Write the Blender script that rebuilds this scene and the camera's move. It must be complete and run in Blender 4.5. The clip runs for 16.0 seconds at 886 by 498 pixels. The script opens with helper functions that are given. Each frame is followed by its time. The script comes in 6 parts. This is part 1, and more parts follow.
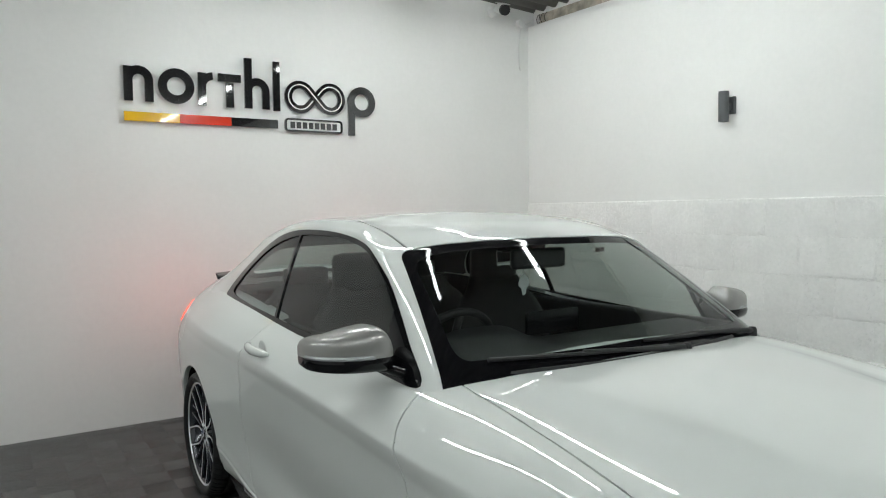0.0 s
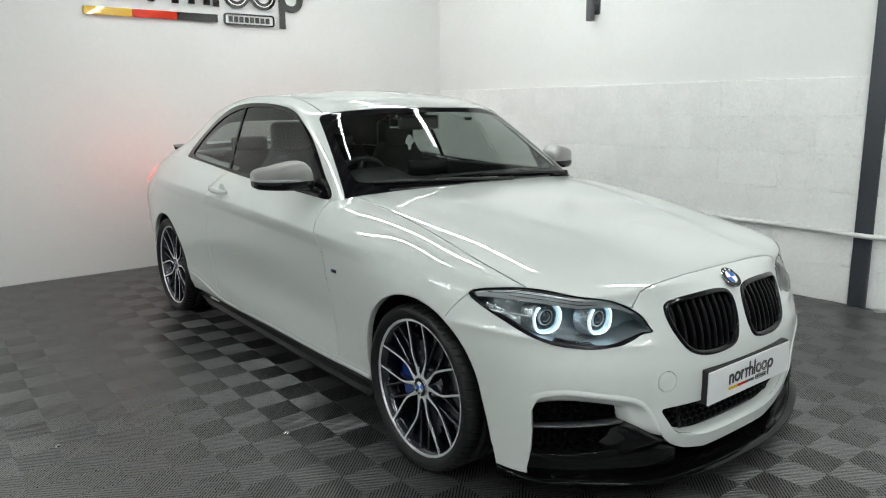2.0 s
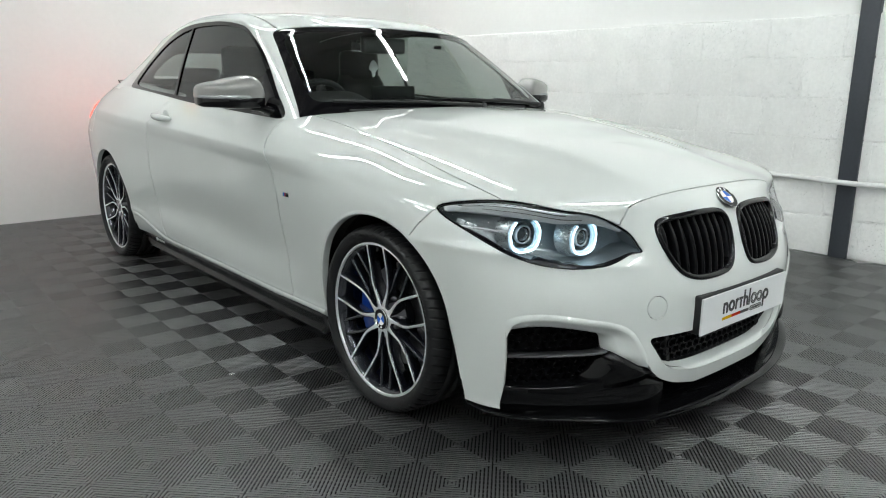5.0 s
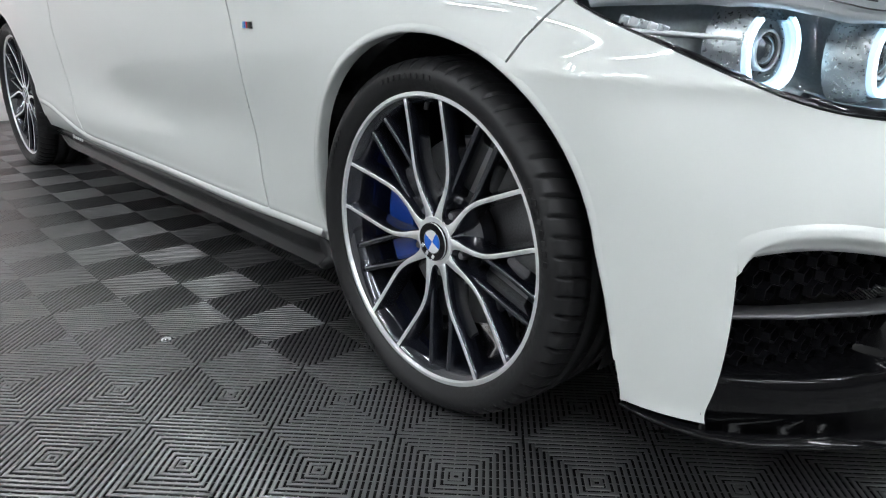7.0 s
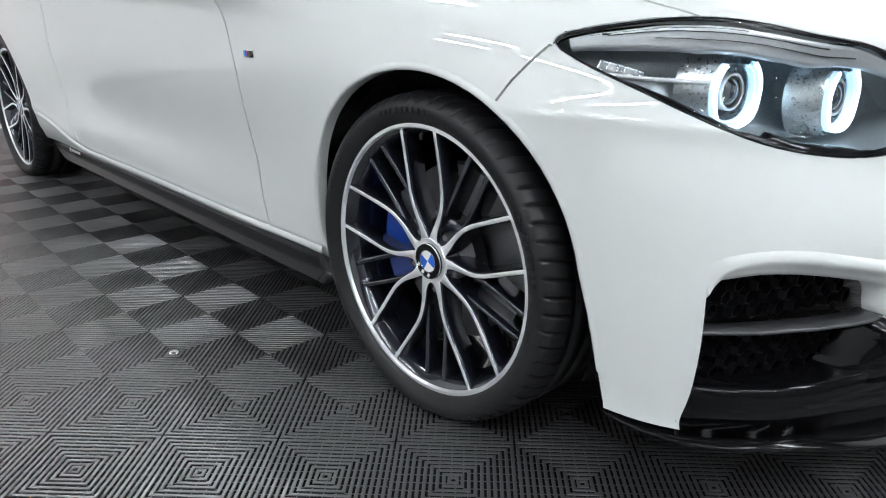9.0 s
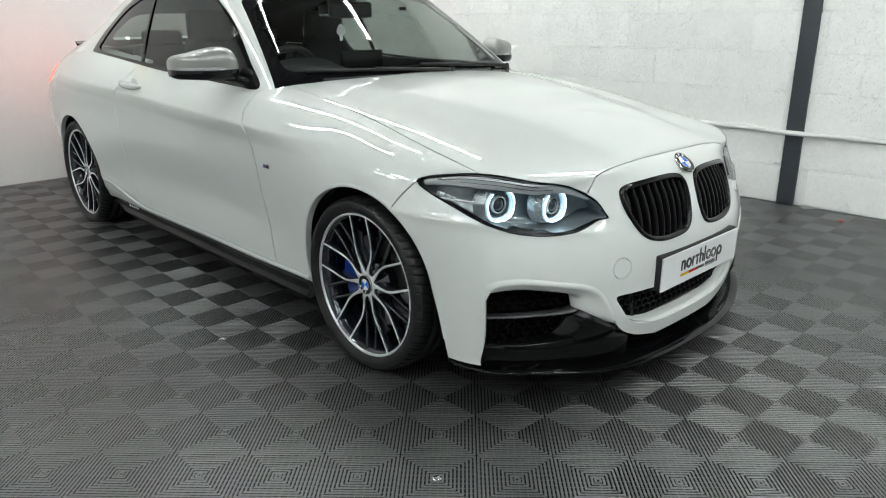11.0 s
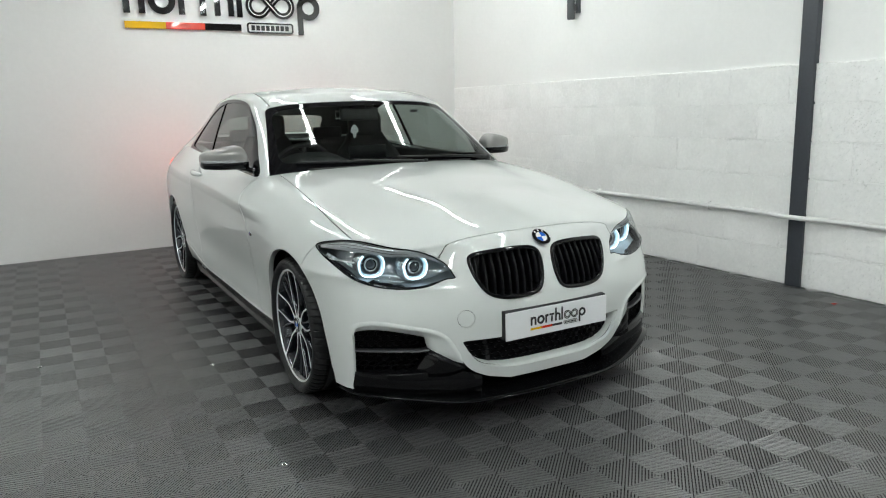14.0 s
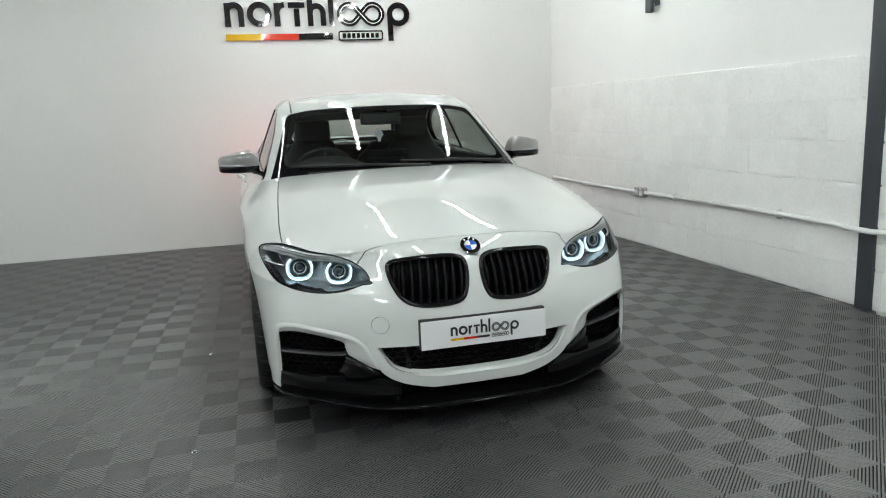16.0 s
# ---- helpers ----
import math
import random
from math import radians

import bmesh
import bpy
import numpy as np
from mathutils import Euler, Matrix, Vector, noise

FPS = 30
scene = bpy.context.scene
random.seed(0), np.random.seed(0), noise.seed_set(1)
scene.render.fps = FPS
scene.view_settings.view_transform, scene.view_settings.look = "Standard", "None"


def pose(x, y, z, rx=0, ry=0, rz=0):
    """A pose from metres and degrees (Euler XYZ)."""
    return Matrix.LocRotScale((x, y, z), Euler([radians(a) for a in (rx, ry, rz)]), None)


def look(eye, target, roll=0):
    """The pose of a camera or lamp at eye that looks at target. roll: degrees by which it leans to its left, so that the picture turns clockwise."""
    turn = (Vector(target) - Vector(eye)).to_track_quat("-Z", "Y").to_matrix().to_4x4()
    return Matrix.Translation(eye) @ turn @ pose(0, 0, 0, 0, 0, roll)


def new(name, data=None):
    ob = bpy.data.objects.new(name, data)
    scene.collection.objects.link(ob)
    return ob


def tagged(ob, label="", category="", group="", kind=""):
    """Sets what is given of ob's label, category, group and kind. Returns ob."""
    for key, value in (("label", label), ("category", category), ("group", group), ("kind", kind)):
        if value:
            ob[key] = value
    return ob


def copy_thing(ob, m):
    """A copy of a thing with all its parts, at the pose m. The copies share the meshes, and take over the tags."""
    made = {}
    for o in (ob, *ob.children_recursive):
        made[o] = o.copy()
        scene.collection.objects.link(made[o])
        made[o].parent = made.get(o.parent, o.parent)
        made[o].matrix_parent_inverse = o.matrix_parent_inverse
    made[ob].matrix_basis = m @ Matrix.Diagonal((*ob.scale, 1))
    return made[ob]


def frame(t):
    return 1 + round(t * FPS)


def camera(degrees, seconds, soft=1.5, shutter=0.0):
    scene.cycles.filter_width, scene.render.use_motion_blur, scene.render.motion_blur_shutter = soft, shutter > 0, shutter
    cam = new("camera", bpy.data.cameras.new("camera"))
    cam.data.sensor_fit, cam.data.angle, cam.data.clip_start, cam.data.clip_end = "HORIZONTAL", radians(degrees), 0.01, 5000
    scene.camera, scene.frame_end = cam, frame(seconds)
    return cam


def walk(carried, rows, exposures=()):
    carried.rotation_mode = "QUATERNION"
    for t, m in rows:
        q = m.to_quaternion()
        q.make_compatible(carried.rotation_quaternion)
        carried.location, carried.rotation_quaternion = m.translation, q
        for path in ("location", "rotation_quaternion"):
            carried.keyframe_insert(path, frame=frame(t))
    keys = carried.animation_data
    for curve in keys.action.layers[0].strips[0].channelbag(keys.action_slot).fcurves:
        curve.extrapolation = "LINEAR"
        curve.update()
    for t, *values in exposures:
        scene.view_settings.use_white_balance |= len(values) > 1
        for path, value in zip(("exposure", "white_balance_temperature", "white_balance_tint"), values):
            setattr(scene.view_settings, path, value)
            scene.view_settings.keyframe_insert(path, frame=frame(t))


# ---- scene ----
cam = camera(63.3, 16.0, soft=1.1)
PATH = [
    (0, (-1.746, -0.914, 1.383), (-0.659, 0.762, 1.278), -0.7),
    (0.5, (-1.889, -1.213, 1.349), (-0.754, 0.425, 1.177), -0.6),
    (1, (-2.011, -1.495, 1.311), (-0.844, 0.111, 1.065), -0.6),
    (1.5, (-2.133, -1.757, 1.3), (-0.95, -0.178, 0.972), -0.6),
    (2, (-2.251, -1.985, 1.292), (-1.052, -0.433, 0.9), -0.6),
    (2.5, (-2.353, -2.176, 1.292), (-1.141, -0.643, 0.864), -0.6),
    (3, (-2.408, -2.292, 1.302), (-1.188, -0.769, 0.863), -0.5),
    (3.2, (-2.42, -2.308, 1.304), (-1.195, -0.79, 0.862), -0.5),
    (5.3, (-1.996, -1.643, 1.0), (-0.732, -0.168, 0.524), 0.6),
    (5.5, (-1.923, -1.527, 0.967), (-0.663, -0.058, 0.462), 0.3),
    (6, (-1.795, -1.255, 0.851), (-0.532, 0.191, 0.287), 0.6),
    (6.5, (-1.675, -1.032, 0.755), (-0.417, 0.392, 0.131), 0.5),
    (7, (-1.593, -0.881, 0.681), (-0.33, 0.53, 0.038), 0.4),
    (7.5, (-1.552, -0.814, 0.652), (-0.281, 0.591, 0.011), 0.4),
    (8, (-1.54, -0.791, 0.648), (-0.261, 0.607, 0.008), 0.5),
    (8.2, (-1.546, -0.792, 0.648), (-0.262, 0.602, 0.012), 0.6),
    (10.3, (-2.009, -1.471, 1.054), (-0.716, -0.112, 0.361), -0.6),
    (10.5, (-2.075, -1.574, 1.083), (-0.773, -0.213, 0.41), -0.3),
    (11, (-2.227, -1.849, 1.164), (-0.911, -0.472, 0.553), -0.2),
    (11.5, (-2.304, -2.079, 1.208), (-0.993, -0.661, 0.689), -0.2),
    (12, (-2.292, -2.301, 1.224), (-1.034, -0.814, 0.768), -0.5),
    (12.5, (-2.238, -2.511, 1.223), (-1.047, -0.962, 0.797), -0.9),
    (13, (-2.149, -2.718, 1.237), (-1.019, -1.119, 0.826), -1.0),
    (13.5, (-1.979, -2.869, 1.239), (-0.921, -1.219, 0.841), -1.2),
    (14, (-1.764, -3.003, 1.23), (-0.801, -1.293, 0.844), -1.5),
    (14.5, (-1.556, -3.13, 1.221), (-0.7, -1.362, 0.841), -1.8),
    (15, (-1.315, -3.237, 1.217), (-0.583, -1.414, 0.841), -2.1),
    (15.5, (-1.046, -3.302, 1.219), (-0.43, -1.436, 0.846), -2.3),
    (16, (-0.814, -3.362, 1.22), (-0.315, -1.461, 0.849), -2.5),
]
walk(cam, [(t, look(eye, target, roll)) for t, eye, target, roll in PATH],
     [(0, -0.42, 6500, 10), (1.0, -0.37, 6500, 10), (2.0, -0.17, 6500, 10), (3.2, -0.12, 6500, 10), (5.3, 0.06, 6450, 10), (6.2, 0.22, 6350, 10), (7.0, 0.56, 6300, 16), (8.2, 0.72, 6250, 20), (10.3, 0.26, 6400, 10), (11.0, 0.08, 6500, 10), (12.0, -0.09, 6500, 10), (16, -0.14, 6500, 10)])

from mathutils.bvhtree import BVHTree
from mathutils.interpolate import poly_3d_calc

# ---- exposure and surroundings ----
scene.view_settings.exposure = 0.0
world = bpy.data.worlds.new("world")
world.use_nodes = True
world.node_tree.nodes["Background"].inputs[0].default_value = (0.9, 0.95, 1.0, 1)
world.node_tree.nodes["Background"].inputs[1].default_value = 0.02
scene.world = world

# ---- materials ----


def material(name, colour, rough=0.5, metal=0.0, coat=0.0, grain=0.0, grain_size=60.0, spots=0.0, spot_size=4.0,
             bump=0.0, bump_size=80.0, spec=0.5, emit=None, power=0.0, island=0.0, mottling=None):
    """A surface: its colour with fine grain and broad blotches, gloss and relief, in real-world size."""
    m = bpy.data.materials.new(name)
    m.use_nodes = True
    n, l = m.node_tree.nodes, m.node_tree.links
    b = n["Principled BSDF"]
    b.inputs["Base Color"].default_value = (*colour, 1)
    b.inputs["Roughness"].default_value = rough
    b.inputs["Metallic"].default_value = metal
    b.inputs["Specular IOR Level"].default_value = spec
    if coat:
        b.inputs["Coat Weight"].default_value = coat
        b.inputs["Coat Roughness"].default_value = 0.02
        b.inputs["Coat IOR"].default_value = 1.75
    geo = n.new("ShaderNodeNewGeometry")
    if grain or spots or island:
        value = n.new("ShaderNodeValue")
        value.outputs[0].default_value = 1.0
        last = value.outputs[0]
        for amount, size in ((grain, grain_size), (spots, spot_size)):
            if amount:
                t = n.new("ShaderNodeTexNoise")
                t.inputs["Scale"].default_value = size
                t.inputs["Detail"].default_value = 6
                l.new(geo.outputs["Position"], t.inputs["Vector"])
                r = n.new("ShaderNodeMapRange")
                r.inputs[1].default_value, r.inputs[2].default_value = 0.3, 0.7
                r.inputs[3].default_value, r.inputs[4].default_value = 1 - amount, 1 + amount
                l.new(t.outputs["Fac"], r.inputs[0])
                x = n.new("ShaderNodeMath")
                x.operation = "MULTIPLY"
                l.new(last, x.inputs[0])
                l.new(r.outputs[0], x.inputs[1])
                last = x.outputs[0]
        if island:
            info = n.new("ShaderNodeObjectInfo")
            r = n.new("ShaderNodeMapRange")
            r.inputs[3].default_value, r.inputs[4].default_value = 1 - island, 1 + island
            l.new(info.outputs["Random"], r.inputs[0])
            x = n.new("ShaderNodeMath")
            x.operation = "MULTIPLY"
            l.new(last, x.inputs[0])
            l.new(r.outputs[0], x.inputs[1])
            last = x.outputs[0]
        mix = n.new("ShaderNodeVectorMath")
        mix.operation = "SCALE"
        mix.inputs[0].default_value = colour
        l.new(last, mix.inputs["Scale"])
        l.new(mix.outputs[0], b.inputs["Base Color"])
        rr = n.new("ShaderNodeMath")
        rr.operation = "MULTIPLY"
        rr.inputs[1].default_value = rough
        l.new(last, rr.inputs[0])
        l.new(rr.outputs[0], b.inputs["Roughness"])
    if bump:
        t = n.new("ShaderNodeTexNoise")
        t.inputs["Scale"].default_value = bump_size
        t.inputs["Detail"].default_value = 8
        t.inputs["Roughness"].default_value = 0.6
        l.new(geo.outputs["Position"], t.inputs["Vector"])
        bp = n.new("ShaderNodeBump")
        bp.inputs["Strength"].default_value = 1.0
        bp.inputs["Distance"].default_value = bump
        l.new(t.outputs["Fac"], bp.inputs["Height"])
        l.new(bp.outputs["Normal"], b.inputs["Normal"])
    if emit:
        b.inputs["Emission Color"].default_value = (*emit, 1)
        b.inputs["Emission Strength"].default_value = power
    return m


def pane(name, tint, rough=0.0, ior=1.45, density=1.0):
    """Thin glass: clear or tinted, with a mirror that strengthens at grazing angles."""
    m = bpy.data.materials.new(name)
    m.use_nodes = True
    n, l = m.node_tree.nodes, m.node_tree.links
    n.remove(n["Principled BSDF"])
    see = n.new("ShaderNodeBsdfTransparent")
    see.inputs[0].default_value = (*tint, 1)
    gloss = n.new("ShaderNodeBsdfGlossy")
    gloss.inputs["Roughness"].default_value = rough
    edge = n.new("ShaderNodeLayerWeight")
    edge.inputs["Blend"].default_value = 0.5
    power = n.new("ShaderNodeMath")
    power.operation = "POWER"
    power.inputs[1].default_value = 5.0
    l.new(edge.outputs["Facing"], power.inputs[0])
    fres = n.new("ShaderNodeMapRange")
    fres.inputs[3].default_value, fres.inputs[4].default_value = ((ior - 1) / (ior + 1)) ** 2, 1.0
    l.new(power.outputs[0], fres.inputs[0])
    mix = n.new("ShaderNodeMixShader")
    l.new(fres.outputs[0], mix.inputs[0])
    l.new(see.outputs[0], mix.inputs[1])
    l.new(gloss.outputs[0], mix.inputs[2])
    l.new(mix.outputs[0], n["Material Output"].inputs[0])
    return m


PAINT = material("pearl_white_paint", (0.680, 0.708, 0.690), 0.42, 0.0, spec=0.25, coat=1.0, grain=0.012, grain_size=900, bump=0.00002, bump_size=700)
GLOSS_BLACK = material("gloss_black", (0.005, 0.005, 0.006), 0.06, spec=0.32, grain=0.1, grain_size=200)
PIANO_BLACK = material("piano_black", (0.003, 0.003, 0.0035), 0.09, spec=0.24, grain=0.1, grain_size=200)
SLAT_BLACK = material("slat_black", (0.004, 0.004, 0.005), 0.38, spec=0.14, grain=0.1, grain_size=200)
SATIN_BLACK = material("satin_black", (0.013, 0.013, 0.014), 0.40, grain=0.12, grain_size=250, bump=0.0002, bump_size=900)
MATT_BLACK = material("matt_black_plastic", (0.012, 0.012, 0.013), 0.6, grain=0.15, grain_size=200, bump=0.0003, bump_size=700)
BLADE = material("satin_grey_blade", (0.10, 0.10, 0.105), 0.32, 0.5, grain=0.05, grain_size=300)
FRIT = material("printed_glass_edge", (0.005, 0.005, 0.006), 0.05, spec=0.25, grain=0.05, grain_size=300)
SKIRT = material("skirt_black", (0.008, 0.008, 0.009), 0.26, spec=0.22, grain=0.06, grain_size=250)
UNDER = material("dark_underbody", (0.006, 0.006, 0.007), 0.8, grain=0.2, grain_size=60)
RUBBER = material("tyre_rubber", (0.010, 0.010, 0.011), 0.46, spec=0.35, grain=0.25, grain_size=120, spots=0.15, spot_size=9, bump=0.0004, bump_size=420)
WHEEL_DARK = material("anthracite_wheel_paint", (0.016, 0.018, 0.027), 0.22, 0.5, coat=0.8, grain=0.05, grain_size=400)
MACHINED = material("machined_alloy", (0.86, 0.87, 0.88), 0.40, 0.7, grain=0.06, grain_size=700, bump=0.00005, bump_size=1500)
CHROME = material("chrome", (0.82, 0.83, 0.84), 0.06, 1.0, grain=0.03, grain_size=300)
STEEL = material("brushed_brake_steel", (0.30, 0.30, 0.31), 0.35, 1.0, grain=0.15, grain_size=300)
CALIPER = material("blue_caliper", (0.012, 0.05, 0.30), 0.25, coat=0.6, grain=0.05, grain_size=200)
MIRROR_GREY = material("satin_grey_mirror_cap", (0.30, 0.296, 0.285), 0.33, 0.45, coat=0.45, grain=0.03, grain_size=500)
BLUE = material("badge_blue", (0.015, 0.13, 0.62), 0.2, coat=1.0, grain=0.02, grain_size=500)
BADGE_WHITE = material("badge_white", (0.85, 0.86, 0.87), 0.2, coat=1.0, grain=0.02, grain_size=500)
BADGE_RED = material("badge_red", (0.55, 0.02, 0.02), 0.25, coat=0.8, grain=0.02, grain_size=400)
BADGE_SKY = material("badge_light_blue", (0.1, 0.35, 0.75), 0.25, coat=0.8, grain=0.02, grain_size=400)
LEATHER = material("black_leather", (0.012, 0.012, 0.0125), 0.5, grain=0.15, grain_size=120, bump=0.0008, bump_size=350)
DASH = material("soft_dash_plastic", (0.012, 0.0125, 0.013), 0.55, grain=0.12, grain_size=200, bump=0.0005, bump_size=600)
HEADLINER = material("dark_headliner", (0.015, 0.015, 0.015), 0.8, grain=0.1, grain_size=150)
PAPER = material("air_freshener_card", (0.72, 0.74, 0.76), 0.6, grain=0.08, grain_size=150)
SCREEN = pane("windscreen_glass", (0.64, 0.70, 0.67), ior=1.55)
TINT = pane("side_glass", (0.46, 0.51, 0.49), ior=1.75)
CLEAR = pane("lamp_lens", (0.95, 0.97, 0.98), ior=1.22)
LAMP_BUCKET = material("lamp_housing", (0.46, 0.50, 0.52), 0.32, 0.7, grain=0.1, grain_size=200)
LAMP_GREY = material("lamp_reflector_grey", (0.56, 0.60, 0.62), 0.28, 0.75, grain=0.05, grain_size=200)
LAMP_SILVER = material("lamp_bright_trim", (0.74, 0.76, 0.77), 0.30, 0.45, grain=0.05, grain_size=300)
PROJECTOR = material("projector_glass", (0.05, 0.06, 0.07), 0.08, 0.2, coat=1.0, grain=0.05, grain_size=200)
DRL = material("running_light", (0.9, 0.95, 1.0), 0.3, emit=(0.70, 0.92, 1.0), power=2.7)
DRL_SOFT = material("running_light_ring", (0.8, 0.85, 0.9), 0.3, emit=(0.42, 0.76, 1.0), power=0.5)
INDICATOR = material("clear_indicator", (0.6, 0.62, 0.63), 0.12, 0.4, coat=1.0, grain=0.1, grain_size=300)
TAIL = material("lit_tail_lamp", (0.5, 0.01, 0.01), 0.15, coat=1.0, emit=(1.0, 0.07, 0.04), power=5.2)
PLATE_WHITE = material("plate_white", (0.80, 0.81, 0.82), 0.35, coat=0.3, grain=0.015, grain_size=300)
PLATE_GREY = material("plate_grey_print", (0.22, 0.22, 0.23), 0.4, grain=0.05, grain_size=300)
PRINT_BLACK = material("printed_black", (0.012, 0.012, 0.013), 0.35, grain=0.05, grain_size=300)
YELLOW = material("yellow_acrylic", (0.80, 0.47, 0.01), 0.12, coat=0.6, grain=0.02, grain_size=200)
RED = material("red_acrylic", (0.70, 0.04, 0.015), 0.12, coat=0.6, grain=0.02, grain_size=200)
SIGN_BLACK = material("black_acrylic", (0.006, 0.006, 0.007), 0.06, coat=1.0, grain=0.03, grain_size=200)
SIGN_WHITE = material("white_acrylic", (0.82, 0.82, 0.80), 0.15, coat=0.5, grain=0.02, grain_size=200)
WALL = material("white_painted_plaster", (0.80, 0.80, 0.785), 0.55, grain=0.012, grain_size=30, spots=0.02, spot_size=1.3, bump=0.0012, bump_size=26)


def pitted(m, size, depth, low, high):
    """Adds small open pores to a material's relief."""
    n, l = m.node_tree.nodes, m.node_tree.links
    geo = n.new("ShaderNodeNewGeometry")
    t = n.new("ShaderNodeTexNoise")
    t.inputs["Scale"].default_value = size
    t.inputs["Detail"].default_value = 3
    l.new(geo.outputs["Position"], t.inputs["Vector"])
    r = n.new("ShaderNodeMapRange")
    r.inputs[1].default_value, r.inputs[2].default_value = low, high
    r.inputs[3].default_value, r.inputs[4].default_value = 1.0, 0.0
    l.new(t.outputs["Fac"], r.inputs[0])
    bp = n.new("ShaderNodeBump")
    bp.inputs["Distance"].default_value = depth
    l.new(r.outputs[0], bp.inputs["Height"])
    old = n["Principled BSDF"].inputs["Normal"]
    if old.is_linked:
        l.new(old.links[0].from_socket, bp.inputs["Normal"])
    l.new(bp.outputs["Normal"], old)
    return m


BLOCK = material("white_painted_block", (0.87, 0.87, 0.855), 0.6, grain=0.03, grain_size=45, spots=0.03, spot_size=6, bump=0.008, bump_size=22, island=0.02)
pitted(BLOCK, 96.0, 0.0085, 0.638, 0.69)
MORTAR = material("painted_mortar", (0.87, 0.87, 0.855), 0.7, grain=0.08, grain_size=50, bump=0.006, bump_size=60)
TILE = material("ribbed_plastic_floor_tile", (0.031, 0.0315, 0.033), 0.36, spec=1.0, grain=0.10, grain_size=90, spots=0.06, spot_size=1.2, bump=0.0003, bump_size=500, island=0.12)
TILE.node_tree.nodes["Principled BSDF"].inputs["IOR"].default_value = 2.1
SUBFLOOR = material("dark_subfloor", (0.005, 0.005, 0.005), 0.8, grain=0.2, grain_size=40)
FRONT_GREY = material("front_wall_grey", (0.22, 0.225, 0.23), 0.5, grain=0.05, grain_size=40, spots=0.08, spot_size=2)
STEEL_GREY = material("anthracite_painted_steel", (0.045, 0.05, 0.06), 0.4, grain=0.08, grain_size=60, spots=0.06, spot_size=4, bump=0.0004, bump_size=120)
LAMP_BODY = material("dark_grey_lamp_metal", (0.09, 0.095, 0.10), 0.4, 0.3, grain=0.05, grain_size=200)
PIPE = material("white_painted_conduit", (0.78, 0.78, 0.77), 0.45, grain=0.03, grain_size=60, bump=0.0004, bump_size=90)
SOCKET = material("grey_metal_socket", (0.42, 0.42, 0.42), 0.35, 0.7, grain=0.04, grain_size=200)
SOCKET_WHITE = material("white_socket_insert", (0.75, 0.75, 0.75), 0.4, grain=0.02, grain_size=200)
ROOF = material("grey_corrugated_sheet", (0.13, 0.125, 0.12), 0.6, grain=0.15, grain_size=20, spots=0.2, spot_size=2, bump=0.002, bump_size=30)
OLD_TIMBER = material("weathered_whitewashed_timber", (0.42, 0.38, 0.32), 0.8, grain=0.35, grain_size=14, spots=0.3, spot_size=3, bump=0.006, bump_size=25)
LED = material("led_tube", (0.9, 0.9, 0.9), 0.4, emit=(0.935, 1.0, 0.98), power=62.0)
LAMP_WHITE = material("white_enamel", (0.75, 0.75, 0.74), 0.4, grain=0.03, grain_size=80)

# ---- mesh helpers ----


def part(name, bm, mat, parent=None, label="", smooth=True, matrix=None):
    """Links a bmesh as one mesh object, under a thing if one is given."""
    me = bpy.data.meshes.new(name)
    bmesh.ops.recalc_face_normals(bm, faces=bm.faces) if not bm.faces.layers.int.get("keep") else None
    bm.to_mesh(me)
    bm.free()
    for m in (mat if isinstance(mat, (list, tuple)) else (mat,)):
        me.materials.append(m)
    for p in me.polygons:
        p.use_smooth = smooth
    ob = new(name, me)
    if parent is not None:
        ob.parent = parent
    if matrix is not None:
        ob.matrix_basis = matrix
    if label:
        tagged(ob, label)
    return ob


def empty(name, label, category, at=(0, 0, 0), group="", kind=""):
    ob = new(name)
    ob.location = at
    ob.empty_display_size = 0.05
    return tagged(ob, label, category, group, kind)


def sharpen(bm, degrees=35):
    for e in bm.edges:
        if len(e.link_faces) == 2 and e.calc_face_angle(0) > radians(degrees):
            e.smooth = False
    return bm


def box(centre, size, bevel=0.004, bm=None, turn=None):
    b = bmesh.new()
    bmesh.ops.create_cube(b, size=1)
    bmesh.ops.scale(b, vec=size, verts=b.verts)
    if bevel:
        bmesh.ops.bevel(b, geom=b.edges[:], offset=min(bevel, min(size) * 0.45), segments=2, affect="EDGES", profile=0.6)
    if turn is not None:
        bmesh.ops.transform(b, matrix=turn, verts=b.verts)
    bmesh.ops.translate(b, vec=centre, verts=b.verts)
    return join(bm, b)


def join(bm, b):
    if bm is None:
        return b
    me = bpy.data.meshes.new("tmp")
    b.to_mesh(me)
    b.free()
    bm.from_mesh(me)
    bpy.data.meshes.remove(me)
    return bm


def shifted(bm, m):
    bmesh.ops.transform(bm, matrix=m, verts=bm.verts)
    return bm


def mirrored(bm):
    """A copy of a bmesh on the other side of the car."""
    b = bm.copy()
    for v in b.verts:
        v.co.x = -v.co.x
    bmesh.ops.reverse_faces(b, faces=b.faces)
    return b


